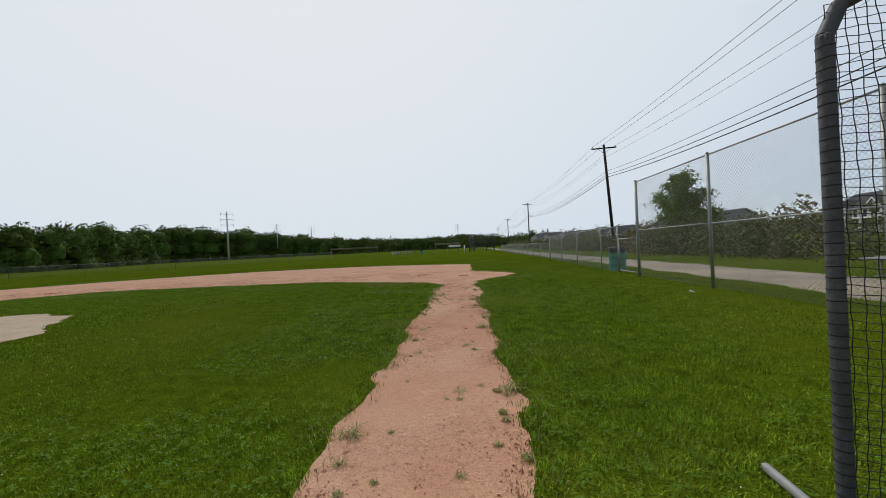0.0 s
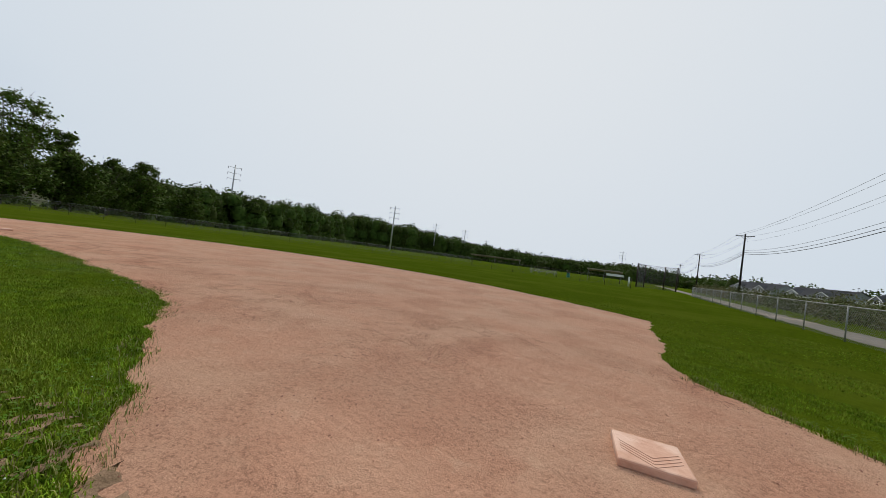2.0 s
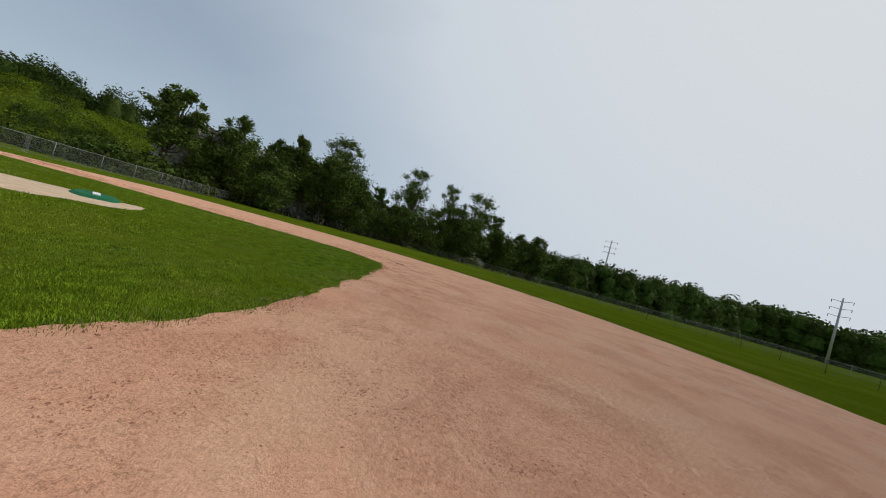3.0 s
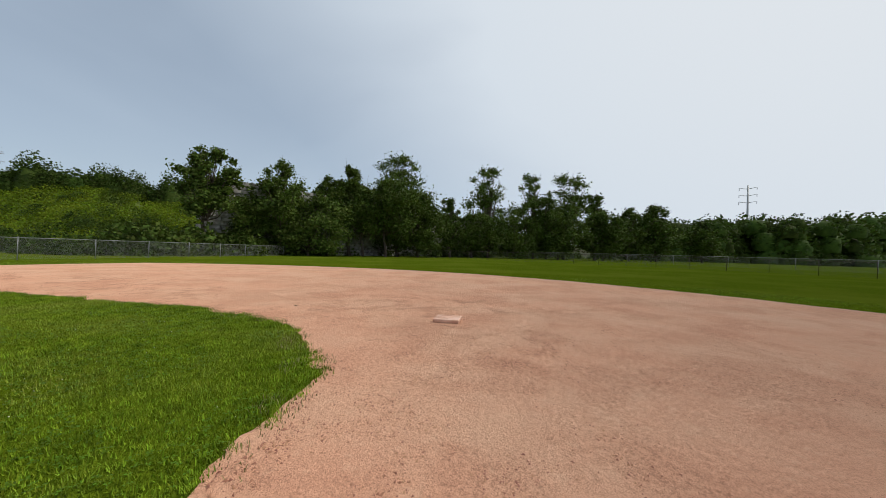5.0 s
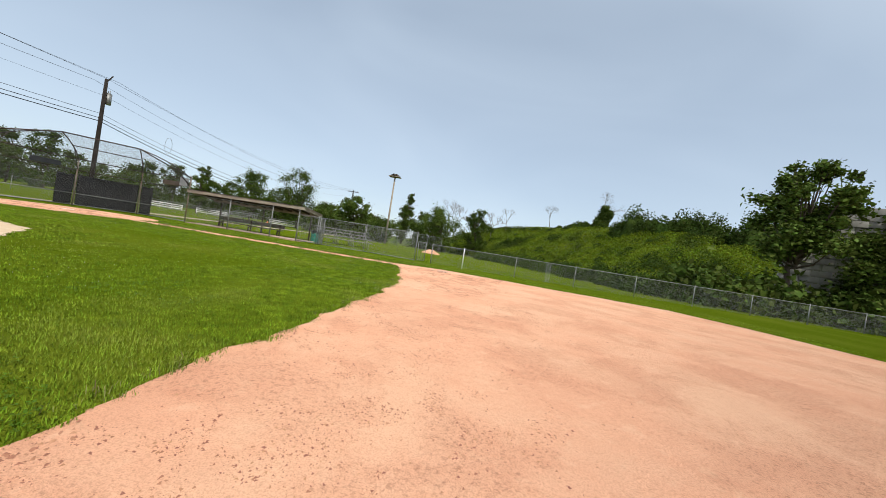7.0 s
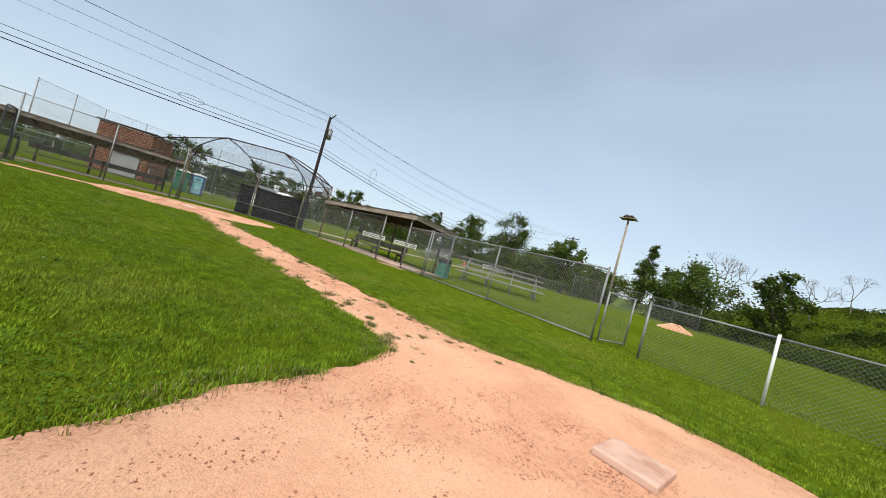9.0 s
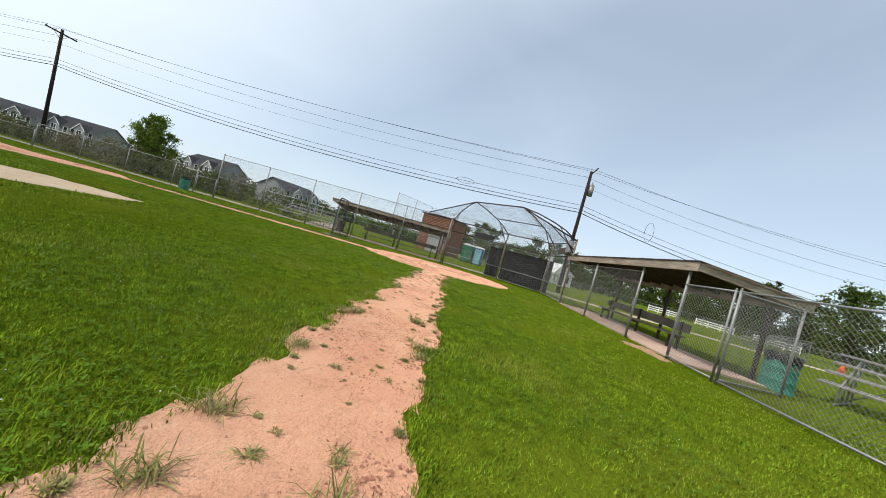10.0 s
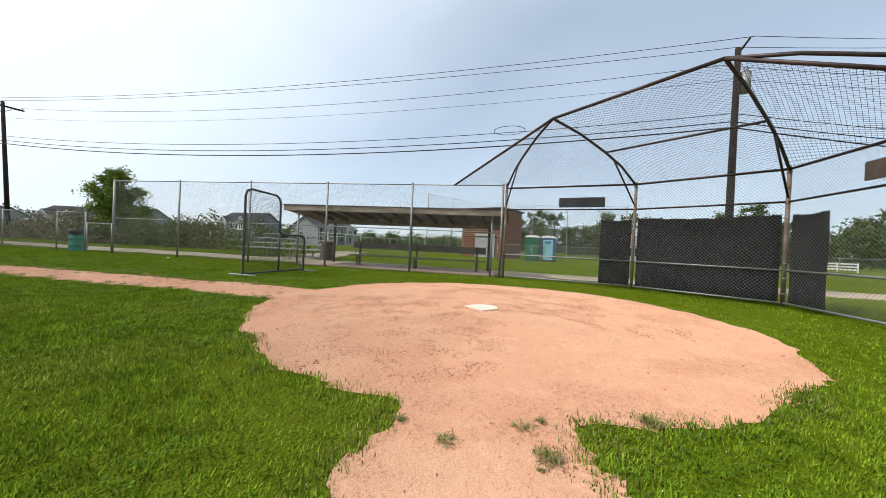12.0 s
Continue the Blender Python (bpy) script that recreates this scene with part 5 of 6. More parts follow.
def mounds(rng, centres, n):
    """Leaf points over low rounded shrubs: centres rows of x, y, z, radius, height."""
    c = centres[rng.integers(0, len(centres), n)]
    d = rng.normal(size=(n, 3))
    d[:, 2] = np.abs(d[:, 2])
    d /= np.linalg.norm(d, axis=1, keepdims=True)
    r = 0.72 + 0.36 * rng.random(n)
    lump = 0.85 + 0.3 * vnoise(c[:, 0] * 7 + d[:, 0] * 2.5, c[:, 1] * 7 + d[:, 2] * 2.5, 0.6)
    return np.stack([c[:, 0] + d[:, 0] * c[:, 3] * r * lump, c[:, 1] + d[:, 1] * c[:, 3] * r * lump, c[:, 2] + d[:, 2] * c[:, 4] * r * lump], 1)


rng = np.random.default_rng(11)
# weeds all over the bank
wx, wy = rng.uniform(-52, 0, 270000), rng.uniform(-68, -9, 270000)
wz = hill_z(wx, wy)
ok = (wz > 0.15) & (wz < 7.6)
wx, wy, wz = wx[ok], wy[ok], wz[ok]
tall_w = 0.25 + 0.9 * fbm(wx, wy, 3.0, 3)
shrub_stuff("bank_weeds", np.stack([wx, wy, wz + rng.random(len(wx)) * tall_w], 1), 0.21, M_WEED, "tall bright green weeds over the bank", 1, "weeds")
# shrubs along the foot and the crest of the bank
cs = []
for k in range(115):
    s = rng.uniform(0.6, 8.4)
    i = int(s)
    p = HB[i] + (HB[i + 1] - HB[i]) * (s - i)
    d = HB[i + 1] - HB[i]
    nrm = np.array([-d[1], d[0]]) / np.hypot(*d)
    off = rng.uniform(0.5, 3.6)
    x, y = p + nrm * off
    r = rng.uniform(0.9, 1.8)
    cs.append((x, y, rise(x, y) - 0.3, r, r * rng.uniform(0.8, 1.25)))
shrub_stuff("bank_shrubs", mounds(rng, np.array(cs), 50000), 0.22, M_SHRUB, "dense green shrubs along the foot of the bank", 2)
# big dark shrubs on the near slope (yaw, distance, radius, height above the slope)
cs = []
for yaw, d, r, hh in ((140.5, 30, 2.2, 2.6), (147.0, 31, 1.3, 1.8), (158.0, 29, 1.7, 1.8), (160.5, 30, 1.5, 1.6), (155.5, 28, 1.3, 1.5), (164.5, 33, 1.4, 1.7), (152.0, 27, 1.2, 1.3), (168.5, 37, 1.6, 2.0),
                      (172.0, 42, 1.8, 2.2), (149.5, 33, 1.5, 1.4), (136.0, 27, 2.2, 2.6), (176.0, 48, 2.0, 2.4)):
    x, y = polar(-19.15, 6.1, yaw, d)
    for k in range(5):
        ox, oy = rng.normal(0, r * 0.55, 2)
        cs.append((x + ox, y + oy, rise(x + ox, y + oy) - 0.3, r * rng.uniform(0.5, 0.85), hh * rng.uniform(0.6, 1.0)))
for k in range(70):
    yaw, d = rng.uniform(146, 182), rng.uniform(28, 48)
    x, y = polar(-19.15, 6.1, yaw, d + 0.45 * (yaw - 146))
    r = rng.uniform(0.45, 1.0)
    cs.append((x, y, rise(x, y) - 0.1, r, r * rng.uniform(0.9, 1.4)))
shrub_stuff("slope_shrubs", mounds(rng, np.array(cs), 60000), 0.13, M_SHRUB, "big dark rounded shrubs on the bank", 12)
cs = []
for k in range(34):
    yaw = rng.uniform(155, 180)
    d = 50 + 12 * (yaw - 138) / 40 + rng.uniform(-3, 4)
    x, y = polar(-19.2, 5.6, yaw, d)
    r = rng.uniform(0.6, 1.1)
    cs.append((x, y, rise(x, y) - 0.4, r, r * rng.uniform(0.8, 1.2)))
# a dense dark thicket along the crest
for k in range(58):
    s = rng.random()
    x, y = -39.0 - 16.0 * s + rng.normal(0, 0.9), -35.0 + 11.0 * s + rng.normal(0, 0.9)
    z = rise(x, y) - 0.4
    r = rng.uniform(1.1, 1.9)
    cs.append((x, y, z, r, (9.9 + 0.7 * math.sin(s * 19)) * rng.uniform(0.82, 1.02) - z))
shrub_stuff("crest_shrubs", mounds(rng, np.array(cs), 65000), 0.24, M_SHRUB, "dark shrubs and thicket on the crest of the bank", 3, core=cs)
# undergrowth of the woods
cs = []
for k in range(150):
    s = rng.uniform(5.2, 9.6)
    i = int(s)
    p = HB[i] + (HB[i + 1] - HB[i]) * (s - i)
    d = HB[i + 1] - HB[i]
    nrm = np.array([-d[1], d[0]]) / np.hypot(*d)
    x, y = p + nrm * rng.uniform(0.0, 5.0)
    r = rng.uniform(1.1, 2.2)
    cs.append((x, y, rise(x, y) * 0.7 - 0.3, r, r * rng.uniform(0.9, 1.6)))
shrub_stuff("wood_undergrowth", mounds(rng, np.array(cs), 42000), 0.42, M_LEAF, "dark undergrowth at the edge of the woods", 4)
# hedge of weeds beyond the lane
cs = []
for k in range(170):
    y = rng.uniform(13.5, 130)
    x = 13.6 + 0.02 * y + rng.uniform(-1.0, 2.6)
    r = rng.uniform(0.8, 1.7)
    cs.append((x, y, -0.2, r, rng.uniform(1.5, 2.6)))
shrub_stuff("lane_hedge", mounds(rng, np.array(cs), 62000), 0.176, M_HEDGE, "tangled brownish-green hedge of weeds beyond the lane", 5, "hedge")
# far woods as a belt round the grounds
cs = []
for i in range(210):
    yaw = -12 + i * 0.40
    d = np.interp(yaw, (-12, 0, 28, 44, 52, 72), (260, 300, 360, 350, 190, 150))
    d = d + rng.uniform(-8, 20)
    x, y = polar(0.2, 7, yaw, d)
    el = np.interp(yaw, (-12, 0, 6, 12, 20, 28, 35, 50, 72), (0.7, 2.1, 1.9, 1.9, 2.5, 3.3, 4.4, 4.9, 5.0))
    top = 1.2 + d * math.tan(radians(el)) * rng.uniform(0.76, 1.06)
    r = rng.uniform(4.0, 6.5) * d / 210
    for zz in (0.18, 0.5, 0.8):
        cs.append((x + rng.uniform(-2, 2), y + rng.uniform(-2, 2), top * zz - r * 0.4, r * (1.15 - 0.35 * zz), (top - top * zz + r * 0.4) * 0.95 if zz > 0.7 else r * 1.1))
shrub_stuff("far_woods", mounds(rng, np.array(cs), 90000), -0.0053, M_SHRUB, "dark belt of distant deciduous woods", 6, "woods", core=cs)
cs = []
for i in range(150):
    yaw = 195 + i * 1.05
    d = 210 + rng.uniform(-12, 20)
    x, y = polar(0, 0, yaw, d)
    top = 7 + rng.uniform(-1.5, 2.5)
    r = rng.uniform(4, 6)
    cs.append((x, y, top * 0.25, r, top * 0.75))
    cs.append((x + 3, y, 0, r, top * 0.6))
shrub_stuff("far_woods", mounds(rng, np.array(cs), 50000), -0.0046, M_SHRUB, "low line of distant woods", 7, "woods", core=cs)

# ---- stone retaining wall among the trees ----
wall = thing("retaining_wall", "tiered grey stone-block retaining wall among the trees", "retaining wall", kind="structure", at=pose(-60, -4, 0))
wa, wb = np.array((-43.0, -14.5)), np.array((-98.0, 12.0))
V, F, o = [], [], 0
wd = (wb - wa) / np.linalg.norm(wb - wa)
wn = np.array((wd[1], -wd[0]))
nlen = int(np.linalg.norm(wb - wa) / 1.1)
for r in range(18):
    for i in range(nlen):
        c = wa + wd * ((i + 0.5 * (r % 2)) * 1.1) - wn * (-0.08 * r)
        hw, hd, hh = 0.53, 0.3 + rng.uniform(-0.05, 0.05), 0.21
        z = 0.24 + r * 0.46
        for sx in (-1, 1):
            for sy in (-1, 1):
                for sz in (-1, 1):
                    p = c + wd * hw * sx + wn * hd * sy
                    V.append((p[0], p[1], z + hh * sz))
        F += [[o, o + 1, o + 3, o + 2], [o + 4, o + 6, o + 7, o + 5], [o, o + 4, o + 5, o + 1], [o + 2, o + 3, o + 7, o + 6], [o + 1, o + 5, o + 7, o + 3]]
        o += 8
blk = new("stone_courses", raw("stone_courses", np.array(V), np.array(F), 4, M_STONE))
blk.parent = wall
blk.matrix_parent_inverse = wall.matrix_world.inverted()
blk["kind"] = "stuff"


# ---- buildings ----
def house(x, y, rz, w, d, h, label, gables=2):
    """Two-storey grey townhouse: walls, pitched roof, white-framed windows, front gables. Front faces local -y."""
    m = pose(x, y, 0, 0, 0, rz)
    t = thing("house", label, "house", "houses beyond the lane", at=m)

    def put(name, bm, mt, parent=None, label_=""):
        bmesh.ops.transform(bm, matrix=m, verts=bm.verts)
        return part(name, bm, mt, parent or t, label_)
    eave = h * 0.62
    bm = bmesh.new()
    box(bm, (0, 0, eave / 2), (w, d, eave))
    v = [bm.verts.new(p) for p in ((-w / 2, -d / 2, eave), (-w / 2, d / 2, eave), (-w / 2, 0, h - 0.15), (w / 2, -d / 2, eave), (w / 2, d / 2, eave), (w / 2, 0, h - 0.15))]
    bm.faces.new((v[0], v[2], v[1]))
    bm.faces.new((v[3], v[4], v[5]))
    put("wall", bm, M_SIDING)
    for s in (-1, 1):
        bm = bmesh.new()
        a = [bm.verts.new(p) for p in ((-w / 2 - 0.4, s * (d / 2 + 0.5), eave - 0.25), (w / 2 + 0.4, s * (d / 2 + 0.5), eave - 0.25), (w / 2 + 0.4, 0, h), (-w / 2 - 0.4, 0, h))]
        bm.faces.new(a)
        bmesh.ops.solidify(bm, geom=bm.faces[:], thickness=0.14)
        put("roof", bm, M_SHINGLE)
    for g in range(gables):
        gx = -w / 2 + w * (g + 0.5) / gables
        gw, gh = w / gables * 0.40, (h - eave) * 0.50
        bm = bmesh.new()
        yf = -d / 2 - 0.6
        a = [bm.verts.new(p) for p in ((gx - gw / 2, yf, 0), (gx + gw / 2, yf, 0), (gx + gw / 2, yf, eave), (gx, yf, eave + gh), (gx - gw / 2, yf, eave))]
        b = [bm.verts.new((q.co.x, -d * 0.1, q.co.z)) for q in a]
        bm.faces.new(a)
        for i in range(5):
            bm.faces.new((a[i], b[i], b[(i + 1) % 5], a[(i + 1) % 5]))
        bmesh.ops.recalc_face_normals(bm, faces=bm.faces)
        put("gable_bay", bm, M_SIDING)
        for s in (-1, 1):
            bm = bmesh.new()
            q = [bm.verts.new(p) for p in ((gx, yf - 0.25, eave + gh + 0.08), (gx + s * (gw / 2 + 0.3), yf - 0.25, eave - 0.12), (gx + s * (gw / 2 + 0.3), -d * 0.1, eave - 0.12), (gx, -d * 0.1, eave + gh + 0.08))]
            bm.faces.new(q)
            bmesh.ops.solidify(bm, geom=bm.faces[:], thickness=0.12)
            put("gable_roof", bm, M_SHINGLE)
            bm = bmesh.new()
            board(bm, (gx, yf - 0.3, eave + gh), (gx + s * (gw / 2 + 0.28), yf - 0.3, eave - 0.2), 0.05, 0.14)
            put("bargeboard", bm, M_WHITEPAINT)
        for z in (eave * 0.32, eave * 0.78):
            bm = bmesh.new()
            for bx, bz, sx, sz in ((-0.55, 0, 0.1, 1.5), (0.55, 0, 0.1, 1.5), (0, 0.7, 1.2, 0.1), (0, -0.7, 1.2, 0.1), (0, 0, 0.06, 1.4)):
                box(bm, (gx + bx, yf - 0.04, z + bz), (sx, 0.08, sz))
            fr = put("window_frame", bm, M_WHITEPAINT)
            bm = bmesh.new()
            box(bm, (gx, yf - 0.015, z), (1.0, 0.02, 1.35))
            put("pane", bm, M_GLASS, fr)
        for z in (eave * 0.32, eave * 0.78):
            for sx in (-1, 1):
                xx = gx + sx * w / gables * 0.36
                bm = bmesh.new()
                for bx, bz, ax_, az_ in ((-0.42, 0, 0.09, 1.4), (0.42, 0, 0.09, 1.4), (0, 0.66, 0.93, 0.09), (0, -0.66, 0.93, 0.09)):
                    box(bm, (xx + bx, -d / 2 - 0.04, z + bz), (ax_, 0.08, az_))
                fr = put("window_frame", bm, M_WHITEPAINT)
                bm = bmesh.new()
                box(bm, (xx, -d / 2 - 0.015, z), (0.76, 0.02, 1.25))
                put("pane", bm, M_GLASS, fr)
    # porch on white posts
    bm = bmesh.new()
    box(bm, (0, -d / 2 - 1.2, 2.6), (w * 0.9, 2.2, 0.18))
    put("porch_roof", bm, M_WHITEPAINT)
    for k in range(5):
        bm = bmesh.new()
        box(bm, (-w * 0.43 + w * 0.86 * k / 4, -d / 2 - 2.1, 1.28), (0.16, 0.16, 2.5))
        put("porch_post", bm, M_WHITEPAINT)
    return t


def facing(x, y):
    return math.degrees(math.atan2(y - 5, x + 5)) - 90


for yaw, d, w, h in ((298.0, 95, 12.5, 6.2), (308.0, 105, 11.5, 7.0), (320.3, 120, 11, 6.8), (325.0, 125, 12, 6.3), (332.0, 135, 12, 5.4), (338.0, 165, 17, 5.6), (343.0, 190, 17, 6.2)):
    hx_, hy_ = polar(-13.6, -0.8, yaw, d)
    house(hx_, hy_, facing(hx_, hy_) + (46 if yaw < 300 else -46), w, 9, h, "grey two-storey townhouse with dormers and white trim")

# brick hut with a roller shutter
hut = thing("brick_hut", "small flat-roofed red brick hut with a grey shutter", "hut", at=pose(30, 2, 0))
HX0, HX1, HY0, HY1, HZ = 28.6, 33.0, 0.6, 5.2, 4.75
bm = bmesh.new()
box(bm, ((HX0 + HX1) / 2 + 0.03, (HY0 + HY1) / 2, HZ / 2), (HX1 - HX0 - 0.06, HY1 - HY0 - 0.06, HZ))
part("core_wall", bm, M_MORTAR, hut)
bm = bmesh.new()
box(bm, ((HX0 + HX1) / 2, (HY0 + HY1) / 2, HZ + 0.06), (HX1 - HX0 + 0.3, HY1 - HY0 + 0.3, 0.16), bevel=0.02)
part("roof_edge", bm, M_DARKPIPE, hut, "dark metal roof edge")
V, F, o = [], [], 0
SH0, SH1, SHZ = 1.3, 3.5, 2.05
for r in range(int(HZ / 0.20)):
    z = 0.1 + r * 0.20
    for i in range(13):
        y = HY0 + (i + 0.5 * (r % 2)) * 0.41
        if y + 0.2 > HY1 + 0.02:
            continue
        if SH0 - 0.25 < y < SH1 + 0.1 and z < SHZ + 0.1:
            continue
        for sx in (0, -0.035):
            for sy in (-0.195, 0.195):
                for sz in (-0.09, 0.09):
                    V.append((HX0 + 0.005 + sx, y + sy, z + sz))
        F += [[o + 4, o + 5, o + 7, o + 6], [o, o + 4, o + 6, o + 2], [o + 1, o + 3, o + 7, o + 5], [o, o + 1, o + 5, o + 4], [o + 2, o + 6, o + 7, o + 3]]
        o += 8
    for i in range(15):
        x = HX0 + (i + 0.5 * (r % 2)) * 0.41
        if x + 0.2 > HX1:
            continue
        for sy in (0, -0.035):
            for sx in (-0.195, 0.195):
                for sz in (-0.09, 0.09):
                    V.append((x + sx, HY0 + 0.005 + sy, z + sz))
        F += [[o + 4, o + 6, o + 7, o + 5], [o, o + 2, o + 6, o + 4], [o + 1, o + 5, o + 7, o + 3], [o, o + 4, o + 5, o + 1], [o + 2, o + 3, o + 7, o + 6]]
        o += 8
bk = new("masonry", raw("masonry", np.array(V), np.array(F), 4, M_BRICK))
bk.parent = hut
bk.matrix_parent_inverse = hut.matrix_world.inverted()
bk["kind"] = "stuff"
bm = bmesh.new()
for k in range(17):
    box(bm, (HX0 - 0.02, (SH0 + SH1) / 2, 0.07 + k * 0.12), (0.05, SH1 - SH0 - 0.2, 0.105))
part("shutter", bm, M_SHUTTER, hut, "grey slatted roller shutter")
bm = bmesh.new()
for c, s in (((HX0 - 0.02, SH0 + 0.05, 1.05), (0.1, 0.1, 2.1)), ((HX0 - 0.02, SH1 - 0.05, 1.05), (0.1, 0.1, 2.1)), ((HX0 - 0.05, (SH0 + SH1) / 2, 2.2), (0.2, SH1 - SH0 + 0.1, 0.24))):
    box(bm, c, s)
part("shutter_frame", bm, M_GREYBOX, hut)
# the hut stands askew to the field
hut.matrix_world = pose(27.6, 0.4, 0, 0, 0, -26) @ pose(-28.6, -0.6, 0) @ hut.matrix_world


def porta(x, y, rz, m_body, m_door, label):
    m = pose(x, y, 0, 0, 0, rz)
    t = thing("portable_toilet", label, "portable toilet", "portable toilets", at=m)

    def put(name, bm, mt, lb=""):
        bmesh.ops.transform(bm, matrix=m, verts=bm.verts)
        part(name, bm, mt, t, lb)
    bm = bmesh.new()
    box(bm, (0, 0, 1.05), (1.1, 1.15, 1.95), bevel=0.03)
    put("cabin", bm, m_body)
    bm = bmesh.new()
    box(bm, (0, 0, 0.05), (1.18, 1.22, 0.1))
    put("skid", bm, M_DARKPIPE)
    bm = bmesh.new()
    box(bm, (-0.57, 0, 1.0), (0.05, 0.8, 1.75), bevel=0.015)
    put("door", bm, m_door)
    for k in range(5):
        bm = bmesh.new()
        box(bm, (-0.6, 0, 1.55 + 0.05 * k), (0.02, 0.5, 0.025))
        put("vent_slat", bm, m_body)
    bm = bmesh.new()
    seg = 8
    pr = [[bm.verts.new((sx * 0.6, 0.62 * math.cos(math.pi * k / seg), 2.03 + 0.22 * math.sin(math.pi * k / seg))) for k in range(seg + 1)] for sx in (-1, 1)]
    for k in range(seg):
        bm.faces.new((pr[0][k], pr[0][k + 1], pr[1][k + 1], pr[1][k]))
    bm.faces.new(pr[0][::-1])
    bm.faces.new(pr[1])
    bmesh.ops.recalc_face_normals(bm, faces=bm.faces)
    put("roof", bm, M_WHITEPAINT, "translucent white roof")


porta(25.6, -2.35, -8, M_GREENPLASTIC, M_GREENPLASTIC, "dark green plastic portable toilet with a white roof")
porta(25.8, -3.75, -14, M_NAVYPLASTIC, M_BLUEPLASTIC, "pale blue plastic portable toilet with a white roof")

# neighbouring field's tall backstop with two score signs
fence([(33.5, 9.2), (36.5, 6.8), (40.5, 4.6), (41.5, 0.8), (41.5, -3.2), (41.3, -7.6), (41.0, -14.6)], 6.9, "very tall chain-link backstop of the next field", mid=(2.0, 4.0), pitch=0.16, wire_r=0.0035, post_r=0.045)
for c, s in (((40.4, -1.6, 3.2), (0.08, 1.4, 0.3)),):
    bm = bmesh.new()
    box(bm, c, s, rz=3, bevel=0.02)
    tagged(part("sign_board", bm, M_SIGN), "dark blank sign board on the far backstop", "sign", "far sign boards")
for (p0, p1, n, h) in (((20.0, 6.0), (20.6, 26.0), 7, 1.3), ((21.0, 0.5), (21.0, -7.0), 3, 1.3), ((26.0, -14.0), (-2.0, -36.0), 12, 1.3), ((-2.0, -36.0), (-13.0, -44.0), 5, 2.6)):
    fence(line_pts(p0, p1, n), h, "chain-link fence of the neighbouring grounds", pitch=0.12, wire_r=0.003)

# white-gabled cottage behind the backstop
cot = thing("cottage", "grey-roofed cottage with a white gable and cupola", "house", at=pose(60, -13, 0))
CM = pose(58.0, -21.4, 0, 0, 0, -72) @ Matrix.Diagonal((0.68, 0.9, 0.9, 1))


def cput(name, bm, mt, parent=None):
    bmesh.ops.transform(bm, matrix=CM, verts=bm.verts)
    return part(name, bm, mt, parent or cot)


bm = bmesh.new()
box(bm, (0, 0, 1.4), (12, 7, 2.8))
cput("wall", bm, M_WHITEPAINT)
for s in (-1, 1):
    bm = bmesh.new()
    bm.faces.new([bm.verts.new(p) for p in ((-6.4, s * 4.0, 2.6), (6.4, s * 4.0, 2.6), (6.0, 0, 4.9), (-6.0, 0, 4.9))])
    bmesh.ops.solidify(bm, geom=bm.faces[:], thickness=0.15)
    cput("roof", bm, M_SIDING)
bm = bmesh.new()
g = [bm.verts.new(p) for p in ((-2.2, -5.0, 2.3), (2.2, -5.0, 2.3), (0, -5.0, 4.7), (-2.2, 0, 2.3), (2.2, 0, 2.3), (0, 0, 4.7))]
bm.faces.new((g[0], g[1], g[2]))
bm.faces.new((g[0], g[2], g[5], g[3]))
bm.faces.new((g[1], g[4], g[5], g[2]))
cput("porch_gable", bm, M_WHITEPAINT)
for k in (-2.0, -0.8, 0.8, 2.0):
    bm = bmesh.new()
    box(bm, (k, -4.9, 1.2), (0.25, 0.25, 2.4))
    cput("porch_column", bm, M_WHITEPAINT)
bm = bmesh.new()
box(bm, (0, 0, 5.3), (0.9, 0.9, 1.2))
box(bm, (0, 0, 6.0), (1.2, 1.2, 0.2))
cput("cupola", bm, M_WHITEPAINT)
for k in (-4.5, -3.0, 3.0, 4.5):
    bm = bmesh.new()
    box(bm, (k, -3.52, 1.5), (0.9, 0.06, 1.4))
    cput("window", bm, M_GLASS)

# white rail fence and stand far behind third base
for x, y, rz in ((34.0, -52.0, 40), (39.5, -47.0, 40), (45.0, -42.0, 40), (22.0, -58.0, 30)):
    t = thing("rail_fence", "low white painted rail fence", "fence", "white rail fences", at=pose(x, y, 0, 0, 0, rz))
    a = radians(rz)
    ux_ = Vector((math.cos(a), math.sin(a), 0))
    for k in range(3):
        bm = bmesh.new()
        board(bm, Vector((x, y, 0.35 + 0.35 * k)), Vector((x, y, 0.35 + 0.35 * k)) + ux_ * 5.2, 0.05, 0.17)
        part("rail", bm, M_WHITEPAINT, t)
    for k in range(4):
        bm = bmesh.new()
        c = Vector((x, y, 0.6)) + ux_ * (1.7 * k)
        box(bm, c, (0.12, 0.12, 1.2), rz=rz)
        part("post", bm, M_WHITEPAINT, t)
bleachers(pose(14.5, -27.0, 0, 0, 0, 150), 7.0, "open aluminium stand of the next field", 6)
bm = bmesh.new()
tube(bm, (11.0, -31.6, 0.0), (11.0, -31.6, 0.04), 0.32, 12)
tube(bm, (11.0, -31.6, 0.04), (11.0, -31.6, 0.75), 0.25, 14, 0.03)
tagged(part("traffic_cone", bm, M_ORANGE), "orange plastic cone on the grass", "cone")
bm = bmesh.new()
nr, ns = 7, 22
